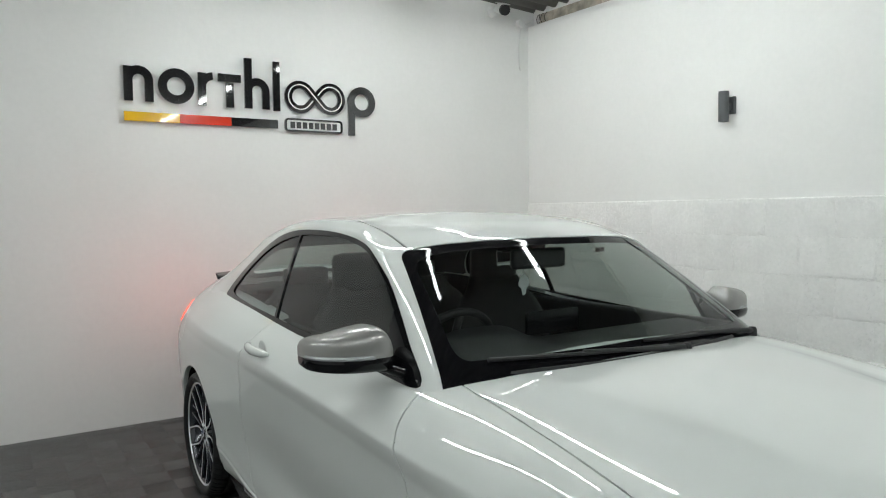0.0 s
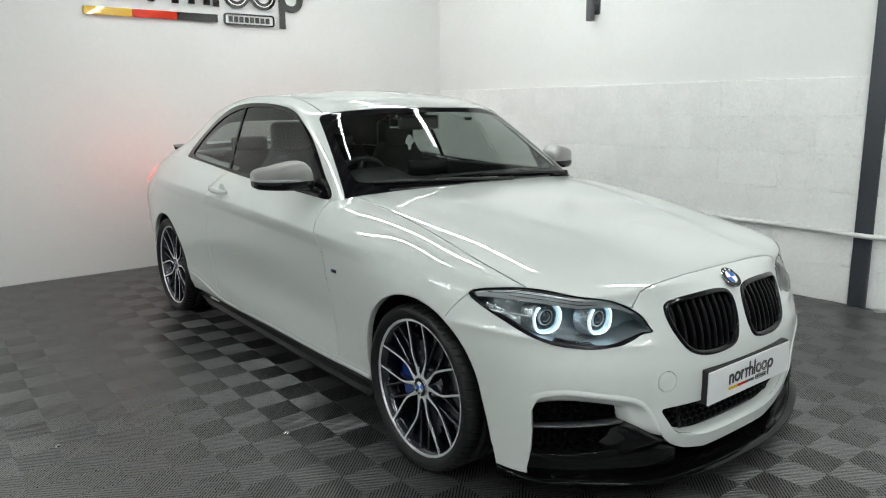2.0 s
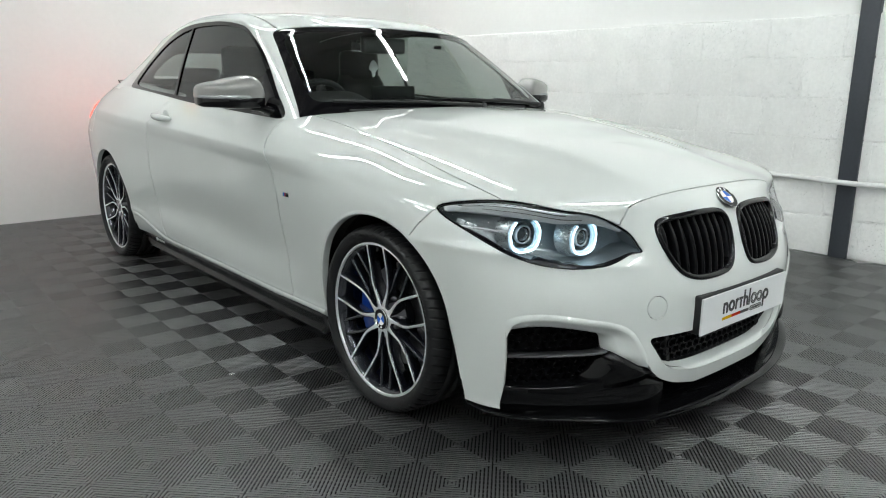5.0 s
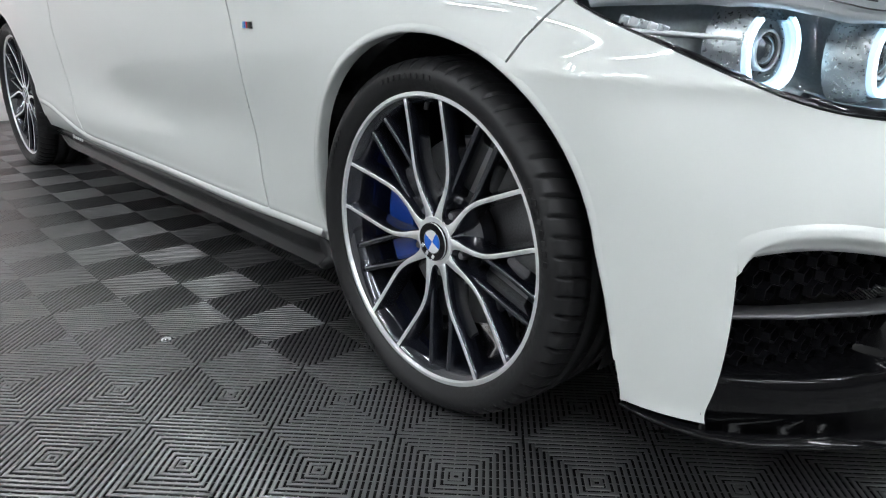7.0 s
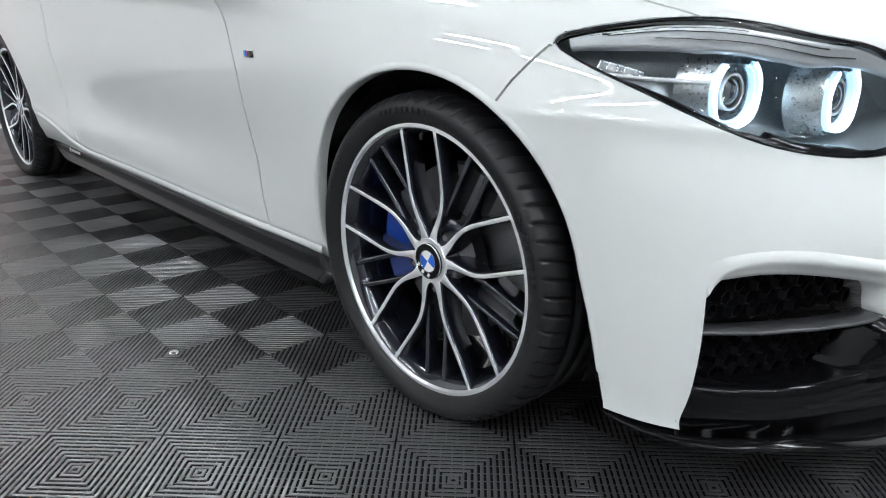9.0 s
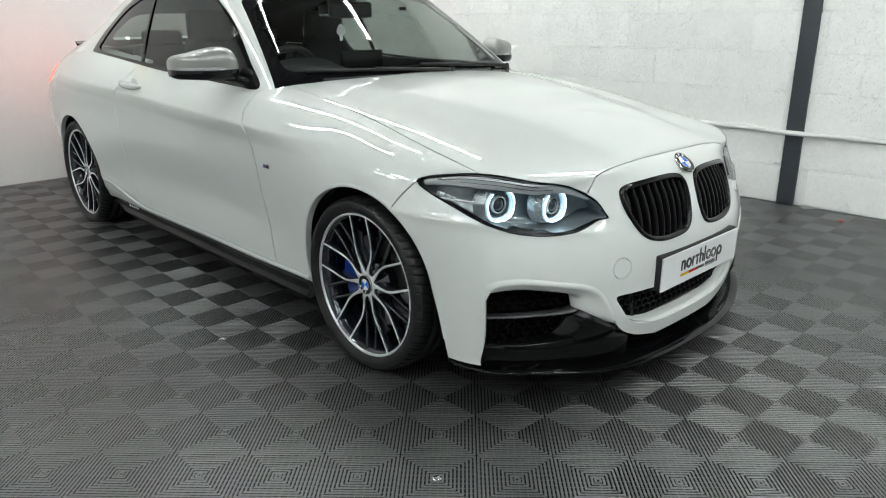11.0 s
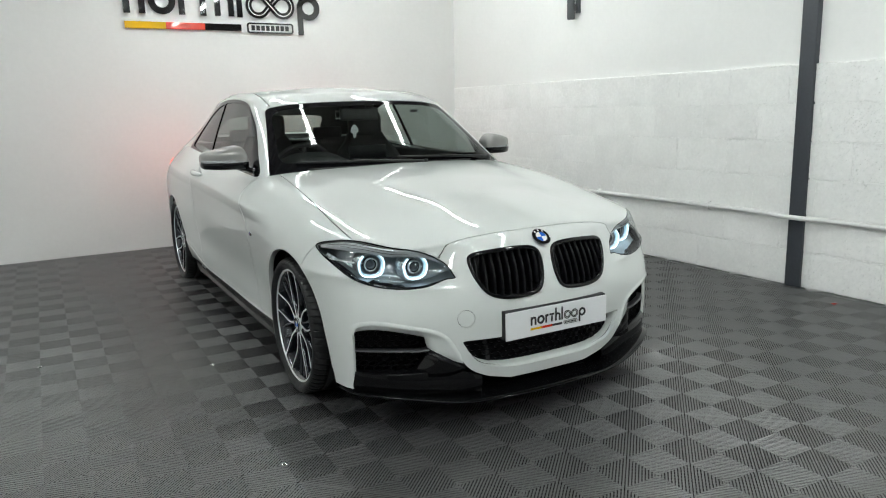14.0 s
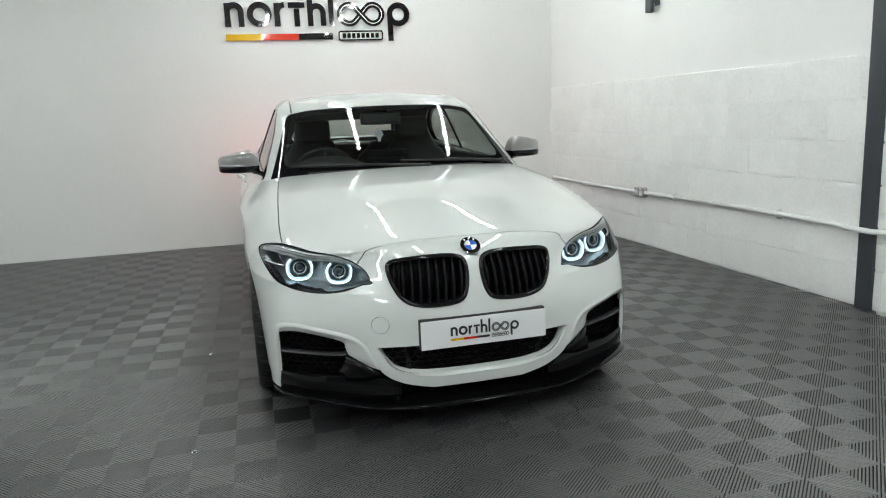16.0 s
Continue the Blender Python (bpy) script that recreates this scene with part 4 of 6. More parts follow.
# ---- cabin: glass and roof through design lines ----
BASE = [(0, .60, .936), (-.30, .622, .935), (-.54, .667, .932), (-.694, .716, .929), (-.738, .765, .916), (-.749, .93, .908), (-.753, 1.3, .914), (-.753, 1.7, .934), (-.748, 2.1, .961), (-.740, 2.45, .985),
        (-.722, 2.75, 1.0), (-.665, 3.0, 1.012), (-.42, 3.17, 1.028), (0, 3.22, 1.035)]
WAIST = [(0, .838, 1.116), (-.285, .857, 1.113), (-.495, .895, 1.106), (-.634, .940, 1.094), (-.675, .985, 1.082), (-.682, 1.14, 1.094), (-.685, 1.42, 1.108), (-.685, 1.73, 1.118), (-.681, 2.04, 1.125), (-.668, 2.34, 1.128),
         (-.640, 2.62, 1.124), (-.575, 2.85, 1.127), (-.38, 2.99, 1.140), (0, 3.02, 1.150)]
RAIL = [(0, 1.085, 1.285), (-.27, 1.101, 1.281), (-.45, 1.132, 1.271), (-.572, 1.170, 1.250), (-.611, 1.218, 1.256), (-.611, 1.35, 1.291), (-.604, 1.545, 1.314), (-.599, 1.753, 1.322), (-.597, 1.974, 1.318), (-.592, 2.20, 1.299),
        (-.572, 2.44, 1.266), (-.516, 2.64, 1.246), (-.34, 2.74, 1.242), (0, 2.77, 1.250)]
CROWN = [(0, 1.33, 1.346), (-.24, 1.34, 1.343), (-.38, 1.36, 1.340), (-.47, 1.39, 1.333), (-.505, 1.43, 1.333), (-.516, 1.52, 1.345), (-.518, 1.63, 1.352), (-.518, 1.78, 1.354), (-.514, 1.96, 1.354), (-.505, 2.13, 1.346),
         (-.485, 2.29, 1.334), (-.43, 2.40, 1.327), (-.29, 2.46, 1.329), (0, 2.48, 1.332)]
ROOF_Y = [1.60, 1.62, 1.64, 1.66, 1.69, 1.72, 1.77, 1.84, 1.92, 2.01, 2.09, 2.15, 2.19, 2.21]
ROOF_Z = [1.377, 1.378, 1.379, 1.380, 1.381, 1.382, 1.384, 1.384, 1.383, 1.381, 1.376, 1.372, 1.369, 1.367]


def arc(f):
    """A line of the glass: f from the base (0) over the waist (0.5) to the rail (1)."""
    b, w, r = np.array(BASE), np.array(WAIST), np.array(RAIL)
    return [tuple(p) for p in b * (2 * f * f - 3 * f + 1) + w * (4 * f - 4 * f * f) + r * (2 * f * f - f)]


def rail(f):
    """A line of the roof's shoulder: f from the rail (0) to the crown (1), slightly arched."""
    return [(a[0] + (c[0] - a[0]) * f, a[1] + (c[1] - a[1]) * f, a[2] + (c[2] - a[2]) * f + .040 * f * (1 - f)) for a, c in zip(RAIL, CROWN)]


dome = grid_mesh(fair(net_surface([arc(-.1), BASE, arc(.25), WAIST, arc(.72), arc(.88), arc(.96), RAIL, rail(.16), rail(.4), rail(.7), CROWN, [(0, y, z) for y, z in zip(ROOF_Y, ROOF_Z)]], 10, 7, spine=True), 20))
dome_skin = dome.copy()
dome_skin.faces.ensure_lookup_table()
dome_skin.normal_update()
dome_tree = BVHTree.FromBMesh(dome_skin)
SIDE_TRIM = smooth_outline([(.735, .905), (.855, 1.0), (.965, 1.083), (1.069, 1.156), (1.166, 1.213), (1.27, 1.259), (1.38, 1.285), (1.55, 1.306), (1.753, 1.314), (1.974, 1.310), (2.163, 1.285), (2.341, 1.230),
                            (2.475, 1.157), (2.552, 1.095), (2.593, 1.028), (2.572, .988), (2.3, .966), (2.07, .953), (1.64, .930), (1.2, .912), (.9, .900)], 110)
SIDE_TRIM = [(y + .020 * step((1.35 - y) / .2), z) for y, z in SIDE_TRIM]
SIDE_GLASS = smooth_outline([(.80, .935), (.88, .998), (.965, 1.066), (1.046, 1.120), (1.153, 1.184), (1.26, 1.237), (1.373, 1.268), (1.528, 1.287), (1.704, 1.294), (1.922, 1.290), (2.134, 1.258), (2.312, 1.202),
                             (2.442, 1.127), (2.501, 1.062), (2.508, 1.012), (2.3, .988), (2.073, .974), (1.641, .951), (1.2, .933), (.9, .924)], 110)
SCREEN_OUT = rounded([(0.0, .88), (-.722, .88), (-.697, .932), (-.569, 1.251), (-.45, 1.272), (-.27, 1.281), (0.0, 1.285)], [.001, .002, .01, .03, .05, .05, .001])
REAR_OUT = rounded([(0.0, 1.06), (-.46, 1.055), (-.40, 1.205), (-.30, 1.218), (0.0, 1.222)], [.001, .06, .06, .05, .001])

SCREEN_IN = rounded([(0.0, .972), (-.636, .962), (-.556, 1.225), (-.44, 1.249), (-.27, 1.258), (0.0, 1.262)], [.001, .05, .05, .05, .05, .001])


def ahead(c):
    return c.y < 1.45


def behind(c):
    return c.y > 2.3


def beside(c):
    return c.x < -0.4


DITCH = [(-.536, 1.17), (-.530, 1.35), (-.522, 1.56), (-.516, 1.8), (-.50, 2.1), (-.465, 2.5), (-.472, 2.5), (-.507, 2.1), (-.523, 1.8), (-.529, 1.56), (-.537, 1.35), (-.543, 1.17)]
PILLAR = [(1.858, .90), (1.880, .90), (1.912, 1.081), (1.926, 1.182), (1.942, 1.33), (1.922, 1.33), (1.906, 1.182), (1.891, 1.081)]
QUARTERGLASS = [(.70, .88), (.945, .88), (.965, .95), (.988, 1.004), (1.010, 1.088), (.70, 1.088)]
for poly, e1, e2, where in [(SIDE_TRIM, Y, Z, beside), (SIDE_GLASS, Y, Z, beside), (SCREEN_OUT, X, Z, ahead), (SCREEN_IN, X, Z, ahead), (REAR_OUT, X, Z, behind), (PILLAR, Y, Z, beside), (QUARTERGLASS, Y, Z, beside), (DITCH, X, Y, lambda c: c.z > 1.24)]:
    knife(dome, poly, e1, e2, where)
dome.normal_update()
sets = {"side": [], "quarter": [], "trim": [], "screen": [], "rear": [], "roof": [], "ditch": [], "corner": [], "frit": []}
trim_r = set(region(dome, SIDE_TRIM, Y, Z, beside))
glass_r = set(region(dome, SIDE_GLASS, Y, Z, beside))
screen_r = set(region(dome, SCREEN_OUT, X, Z, ahead))
rear_r = set(region(dome, REAR_OUT, X, Z, behind))
ditch_r = set(region(dome, DITCH, X, Y, lambda c: c.z > 1.24))
for f in dome.faces:
    c = f.calc_center_median()
    if f in screen_r and f not in trim_r:
        sets["screen" if inside(SCREEN_IN, -abs(c.x), c.z) else "frit"].append(f)
    elif f in rear_r:
        sets["rear"].append(f)
    elif f in glass_r:
        if inside(PILLAR, c.y, c.z):
            sets["trim"].append(f)
        elif inside(QUARTERGLASS, c.y, c.z):
            sets["corner"].append(f)
        else:
            sets["side" if c.y < 1.87 + .2 * (c.z - .95) else "quarter"].append(f)
    elif f in trim_r:
        sets["trim"].append(f)
    elif f in ditch_r:
        sets["ditch"].append(f)
    else:
        sets["roof"].append(f)
parts_of = {n: extract(dome, fs) for n, fs in sets.items() if fs}


def domed(name, bm, mat, label=""):
    return skinned(part(name, bm, mat, car, label), dome_tree, dome_skin)


domed("roof", shell_edge(both_sides(parts_of["roof"]), 0.0008, 0.02), PAINT)
domed("windscreen", both_sides(thicken(parts_of["screen"], -0.003)), SCREEN, "tinted laminated windscreen").visible_shadow = False
domed("screen_edge", both_sides(thicken(parts_of["frit"], -0.003)), FRIT, "black printed edge of the windscreen")
domed("rear_window", both_sides(thicken(parts_of["rear"], -0.003)), TINT, "tinted heated rear window").visible_shadow = False
for key, name in (("side", "door_window"), ("quarter", "rear_side_window")):
    for m in (mirrored(parts_of[key]), parts_of[key]):
        domed(name, thicken(m, -0.004), TINT, "tinted side glass").visible_shadow = False
for m in (mirrored(parts_of["trim"]), parts_of["trim"]):
    domed("window_surround", shell_edge(thicken(m, 0.0015), 0.0005, 0.012), GLOSS_BLACK, "gloss black window surround")
for m in (mirrored(parts_of["corner"]), parts_of["corner"]):
    part("mirror_sail", shell_edge(m, 0.0005, 0.01), GLOSS_BLACK, car, "gloss black mirror triangle")
for m in (mirrored(parts_of["ditch"]), parts_of["ditch"]):
    part("roof_moulding", thicken(m, -0.004), SATIN_BLACK, car, "black roof moulding")
# dark lining under the roof, and the printed edge of the windscreen
lining = extract(dome, [f for f in sets["roof"] if 0.96 < f.calc_center_median().z < 1.366])
part("headlining", both_sides(thicken(lining, -0.022)), HEADLINER, car, "dark roof lining and pillar trim")
part("cowl", tube([(x, .585 + 0.33 * x * x, .921 - 0.02 * x * x) for x in np.linspace(-.52, .52, 25)], 0.016, sides=10), MATT_BLACK, car, "black plastic cowl under the windscreen")

# ---- the car's fittings ----


def skin_y(x, z):
    """How far forward the nose lies at this place."""
    hit = shell_tree.ray_cast(Vector((-abs(x), -3, z)), Vector((0, 1, 0)))
    return hit[0].y if hit[0] else -0.70


def skin_x(y, z):
    hit = shell_tree.ray_cast(Vector((-3, y, z)), Vector((1, 0, 0)))
    return hit[0].x if hit[0] else -0.86


def skin_z(x, y):
    hit = shell_tree.ray_cast(Vector((-abs(x), y, 3)), Vector((0, 0, -1)))
    return hit[0].z if hit[0] else 0.9


def painted(bm, index):
    for f in bm.faces:
        f.material_index = index
    return bm


def roundel(r):
    """A round badge facing +z: black rim, bright edge, blue and white quarters. Slots: black, chrome, blue, white."""
    b = painted(lathe([(0, 0), (0, r), (0.0025, r), (0.0035, r * 0.965), (0.0035, 0)], 40, axis="z"), 0)
    edge = painted(lathe([(0.002, r * 1.0), (0.0042, r * 1.01), (0.0046, r * 0.985), (0.003, r * 0.965)], 40, axis="z", closed=True), 1)
    join(b, edge)
    inner = painted(lathe([(0.0035, r * 0.62), (0.0046, r * 0.63), (0.0048, r * 0.60), (0.0035, r * 0.59)], 40, axis="z", closed=True), 1)
    join(b, inner)
    for k in range(4):
        q = bmesh.new()
        vs = [q.verts.new((0, 0, 0.0042))] + [q.verts.new((r * 0.59 * math.cos(a), r * 0.59 * math.sin(a), 0.0042)) for a in np.linspace(k * math.pi / 2, (k + 1) * math.pi / 2, 12)]
        q.faces.new(vs)
        join(b, painted(q, 2 + k % 2))
    # six plain marks round the rim
    for a in (125, 90, 55):
        q = box((r * 0.8 * math.cos(radians(a)), r * 0.8 * math.sin(radians(a)), 0.0042), (r * 0.16, r * 0.2, 0.0012), 0.0003)
        join(b, painted(q, 3))
    return b


BADGE = [GLOSS_BLACK, CHROME, BLUE, BADGE_WHITE]

# wheels: outer lip at local x = 0, the wheel reaching inwards along +x


def build_wheel():
    wheel = part("wheel", lathe([(0.001, .2515), (0.006, .2435), (.012, .236), (.03, .229), (.10, .212), (.19, .222), (.212, .246), (.215, .2525), (.205, .25), (.185, .235), (.10, .222), (.03, .24)], 96, closed=True), WHEEL_DARK, car, "anthracite alloy wheel with machined double spokes")
    part("lip", sharpen(lathe([(-.001, .2525), (-.0015, .2462), (.004, .2435), (.006, .2525)], 120, closed=True)), MACHINED, wheel, "bright machined rim edge")
    # tyre with ribs and cross cuts
    prof = [(.006, .2500), (-.004, .2545), (-.0075, .2600), (-.013, .2680), (-.0165, .2780), (-.0155, .2860), (-.011, .2930), (-.004, .2990), (.004, .3025), (.014, .3045), (.034, .3060),
            (.050, .3062), (.051, .2995), (.060, .2995), (.061, .3064), (.095, .3066), (.096, .2998), (.108, .2998), (.109, .3066), (.143, .3064), (.144, .2995), (.153, .2995), (.154, .3062), (.170, .3060),
            (.190, .3045), (.204, .300), (.214, .292), (.219, .280), (.216, .266), (.208, .250)]
    seg = 768
    b = bmesh.new()
    rings = []
    for k in range(seg):
        row = []
        for i, (a, r) in enumerate(prof):
            sk = 10 * (a - 0.1) / 0.1
            cut = (k + (0 if a < 0.1 else 6)) % 12 < 2
            if cut and r > .297 and (a < .050 or a > .154):
                r -= 0.008
            t = 2 * math.pi * (k + sk) / seg
            y, z = r * math.cos(t), r * math.sin(t)
            if z < -WHEEL_Z + 0.0005:
                a = a - 0.006 * (0.1 - a) / 0.1 * (1 if a < 0.02 else 0)
                z = -WHEEL_Z + 0.0005
            row.append(b.verts.new((a, y, z)))
        rings.append(row)
    for k in range(seg):
        q, w = rings[k], rings[(k + 1) % seg]
        for i in range(len(prof) - 1):
            b.faces.new((q[i], q[i + 1], w[i + 1], w[i]))
    part("tyre", sharpen(b, 28), RUBBER, wheel, "low-profile black tyre")
    # plain marks moulded in the sidewall
    for a0, n, r in ((70, 9, .2775), (20, 6, .2765), (-60, 8, .2775), (150, 8, .2775)):
        b = bmesh.new()
        for k in range(n):
            a = radians(a0 + 3.1 * k)
            join(b, box((-.0170, r * math.cos(a), r * math.sin(a)), (.0016, .008, .009), 0.0004, turn=None))
        tagged(part("sidewall_mark", b, RUBBER, wheel), kind="stuff")

    def spoke(turn, side, pts, width, face, deep):
        b = bmesh.new()
        rings = []
        n = len(pts)
        for i, (r, s) in enumerate(pts):
            f = i / (n - 1)
            ds = (pts[min(i + 1, n - 1)][1] - pts[max(i - 1, 0)][1]) / max(pts[min(i + 1, n - 1)][0] - pts[max(i - 1, 0)][0], 1e-6)
            nx, ns = -ds / math.hypot(1, ds), 1 / math.hypot(1, ds)
            w = width[1] + (width[0] - width[1]) * math.exp(-(r - pts[0][0]) / .020)
            x = face[0] + (face[1] - face[0]) * f + face[2] * math.sin(math.pi * f)
            row = []
            for off, dx in ((-w / 2, 0.0), (w / 2, 0.0), (w / 2 + .0015, .002), (w / 2 + .007, deep), (-w / 2 - .007, deep), (-w / 2 - .0015, .002)):
                rr, ss = r + nx * off, s + ns * off
                row.append((x + dx, rr, side * ss))
            rings.append(row)
        vs = [[b.verts.new((x, rr * math.cos(turn) - ss * math.sin(turn), rr * math.sin(turn) + ss * math.cos(turn))) for x, rr, ss in row] for row in rings]
        for i in range(n - 1):
            for k in range(6):
                fc = b.faces.new((vs[i][k], vs[i][(k + 1) % 6], vs[i + 1][(k + 1) % 6], vs[i + 1][k]))
                fc.material_index = 1 if k == 0 else 0
        b.faces.new(vs[0])
        b.faces.new(vs[-1][::-1])
        return sharpen(b, 30)
    rs = np.linspace(.036, .241, 18)
    knots = [0.03, .05, .07, .09, .12, .15, .20, .25]
    bright = [(r, float(np.interp(r, knots, [.008, .0125, .0235, .0345, .0430, .0440, .0440, .0440]))) for r in rs]
    bright = [(r, float(np.mean([q[1] for q in bright[max(0, i - 1):i + 2]]))) for i, (r, s) in enumerate(bright)]
    dark = [((1 - f) ** 2 * .080 + 2 * f * (1 - f) * .128 + f * f * .2085, (1 - f) ** 2 * .029 + 2 * f * (1 - f) * .060 + f * f * .1225) for f in np.linspace(0, 1, 14)]
    for k in range(5):
        t = radians(86 + 72 * k)
        for side in (1, -1):
            part("spoke", spoke(t, side, bright, (.024, .0074), (.0185, .004, .004), .034), [WHEEL_DARK, MACHINED], wheel, "machined face, dark sides")
            part("inner_spoke", spoke(t, side, dark, (.008, .0065), (.026, .013, .003), .036), [WHEEL_DARK, WHEEL_DARK], wheel)
    part("hub", sharpen(lathe([(.018, 0), (.018, .040), (.022, .046), (.040, .056), (.060, .078), (.085, .082), (.085, 0)], 60)), WHEEL_DARK, wheel)
    part("hub_face", sharpen(lathe([(.0172, .034), (.0170, .0420), (.021, .0440), (.03, .0440)], 60)), MACHINED, wheel, "bright machined hub ring")
    for k in range(5):
        t = radians(86 + 36 + 72 * k)
        part("wheel_bolt", shifted(sharpen(lathe([(.026, 0), (.026, .006), (.030, .0085), (.05, .0095), (.05, 0)], 6)), Matrix.Translation((0, .058 * math.cos(t), .058 * math.sin(t)))), STEEL, wheel, "dark steel wheel bolt")
    cap = shifted(roundel(.0335), pose(.0165, 0, 0) @ pose(0, 0, 0, 0, -90, 0) @ pose(0, 0, 0, 0, 0, 60))
    part("centre_cap", cap, BADGE, wheel, "round black, blue and white centre cap", smooth=False)
    part("valve", tube(((.02, .02, .236), (.014, .018, .222)), .004, sides=8), MATT_BLACK, wheel)
    disc = lathe([(.095, .075), (.095, .168), (.100, .170), (.118, .170), (.120, .168), (.120, .075)], 64, closed=True)
    part("brake_disc", sharpen(disc), STEEL, wheel, "steel brake disc")
    b = bmesh.new()
    arc = [(.185 * math.cos(a), .185 * math.sin(a)) for a in np.linspace(radians(-32), radians(32), 12)] + [(.112 * math.cos(a), .112 * math.sin(a)) for a in np.linspace(radians(32), radians(-32), 12)]
    part("brake_caliper", prism(arc, .062, .135, axis="x", bevel=.006), CALIPER, wheel, "blue brake caliper", smooth=False)
    return wheel


wheel = build_wheel()
wheel.matrix_basis = pose(-.842, 0, WHEEL_Z)
copy_thing(wheel, pose(-.852, AXLE_R, WHEEL_Z, 40, 0, 0))
copy_thing(wheel, pose(.842, 0, WHEEL_Z, 0, 0, 180))
copy_thing(wheel, pose(.852, AXLE_R, WHEEL_Z, 0, 0, 180))
for ob in [o for o in scene.objects if o.name.startswith("wheel") and o.parent == car]:
    ob.rotation_mode = "XYZ"

# rolled lips round the wheel arches, and the raised edge along the sill
for s in (-1, 1):
    for arch, floor_z, cy, cz in ((ARCH_F[:47], .185, 0.0, .302), (ARCH_R, .245, AXLE_R, .300)):
        rows = []
        for y, z in arch:
            if z < floor_z:
                continue
            n = Vector((y - cy, z - cz)).normalized()
            row = []
            for o, d in ((.013, .0004), (.006, -.0008), (.001, -.0014), (-.0022, .0), (-.003, .004), (-.003, .024)):
                yy, zz = y + n.x * o, z + n.y * o
                row.append((-s * (skin_x(y + n.x * max(o, .002), z + n.y * max(o, .002)) + d), yy, zz))
            rows.append(row)
        if arch is ARCH_R:
            k = max(range(len(rows)), key=lambda i: abs(rows[i][0][1] - rows[i - 1][0][1]))
            rows = rows[k:] + rows[:k]
        part("arch_lip", strip(rows), PAINT, car, "rolled white wheel arch edge")
    rows = []
    for y in np.linspace(.350, 2.33, 60):
        z = .232 + .085 * step((y - 1.80) / .55)
        x = skin_x(y, z)
        rows.append([(-s * (x + d), y, z + h) for d, h in ((.006, -.016), (-.003, -.013), (-.0068, -.007), (-.0070, .0), (-.0052, .0050), (.0012, .011))])
    part("sill_edge", strip(rows), PAINT, car, "raised white edge along the sill")

# wheel housings and floor pan
for y0 in (0.0, AXLE_R):
    for s in (-1, 1):
        b = bmesh.new()
        rows = [[b.verts.new((s * x, y0 + r * math.cos(t), .302 + r * math.sin(t))) for t in np.linspace(radians(-22), radians(202), 30)] for x, r in ((.79 if y0 == 0 else .85, .352), (.60, .352), (.55, .33))]
        for p, q in zip(rows, rows[1:]):
            for i in range(len(p) - 1):
                b.faces.new((p[i], p[i + 1], q[i + 1], q[i]))
        b.faces.new(rows[-1])
        part("wheel_housing", b, UNDER, car, "dark wheel housing")
part("floor_pan", box((0, 1.45, .21), (1.36, 1.95, .08), .02), UNDER, car, "dark underside")
# solid block, coloured near-black for the shade behind the grilles
part("engine_bay", box((0, -.10, .40), (.86, .70, .40), .03), UNDER, car, "near-black block in place of the shaded space behind the grilles")
part("boot_floor", box((0, 3.2, .5), (1.0, .6, .5), .03), UNDER, car, "dark underside")

# headlamps


def lamp_point(u, z, s, deep=0.0):
    """A point of the lamp's outer surface, moved inwards; u runs across the lamp's corner, z is the height."""
    dd = Vector((.7071, .7071, 0))
    o = Vector(LAMP_E) * u + Vector((0, 0, z))
    hit, n, _, _ = shell_tree.ray_cast(o - 3 * dd, dd)
    if hit is None:
        hit, n, _, _ = shell_tree.find_nearest(o - .4 * dd)
    n = n if n.dot(dd) > 0 else -n
    p = hit + (dd * .4 + n * .8) * deep
    return Vector((p.x if s < 0 else -p.x, p.y, p.z))


def lamp_top(u):
    best = -1
    for a, c in zip(LAMP, LAMP[1:] + LAMP[:1]):
        if min(a[0], c[0]) <= u <= max(a[0], c[0]) and abs(a[0] - c[0]) > 1e-9:
            best = max(best, a[1] + (c[1] - a[1]) * (u - a[0]) / (c[0] - a[0]))
    return best


def lamp_bottom(u):
    low = 9
    for a, c in zip(LAMP, LAMP[1:] + LAMP[:1]):
        if min(a[0], c[0]) <= u <= max(a[0], c[0]) and abs(a[0] - c[0]) > 1e-9:
            low = min(low, a[1] + (c[1] - a[1]) * (u - a[0]) / (c[0] - a[0]))
    return low


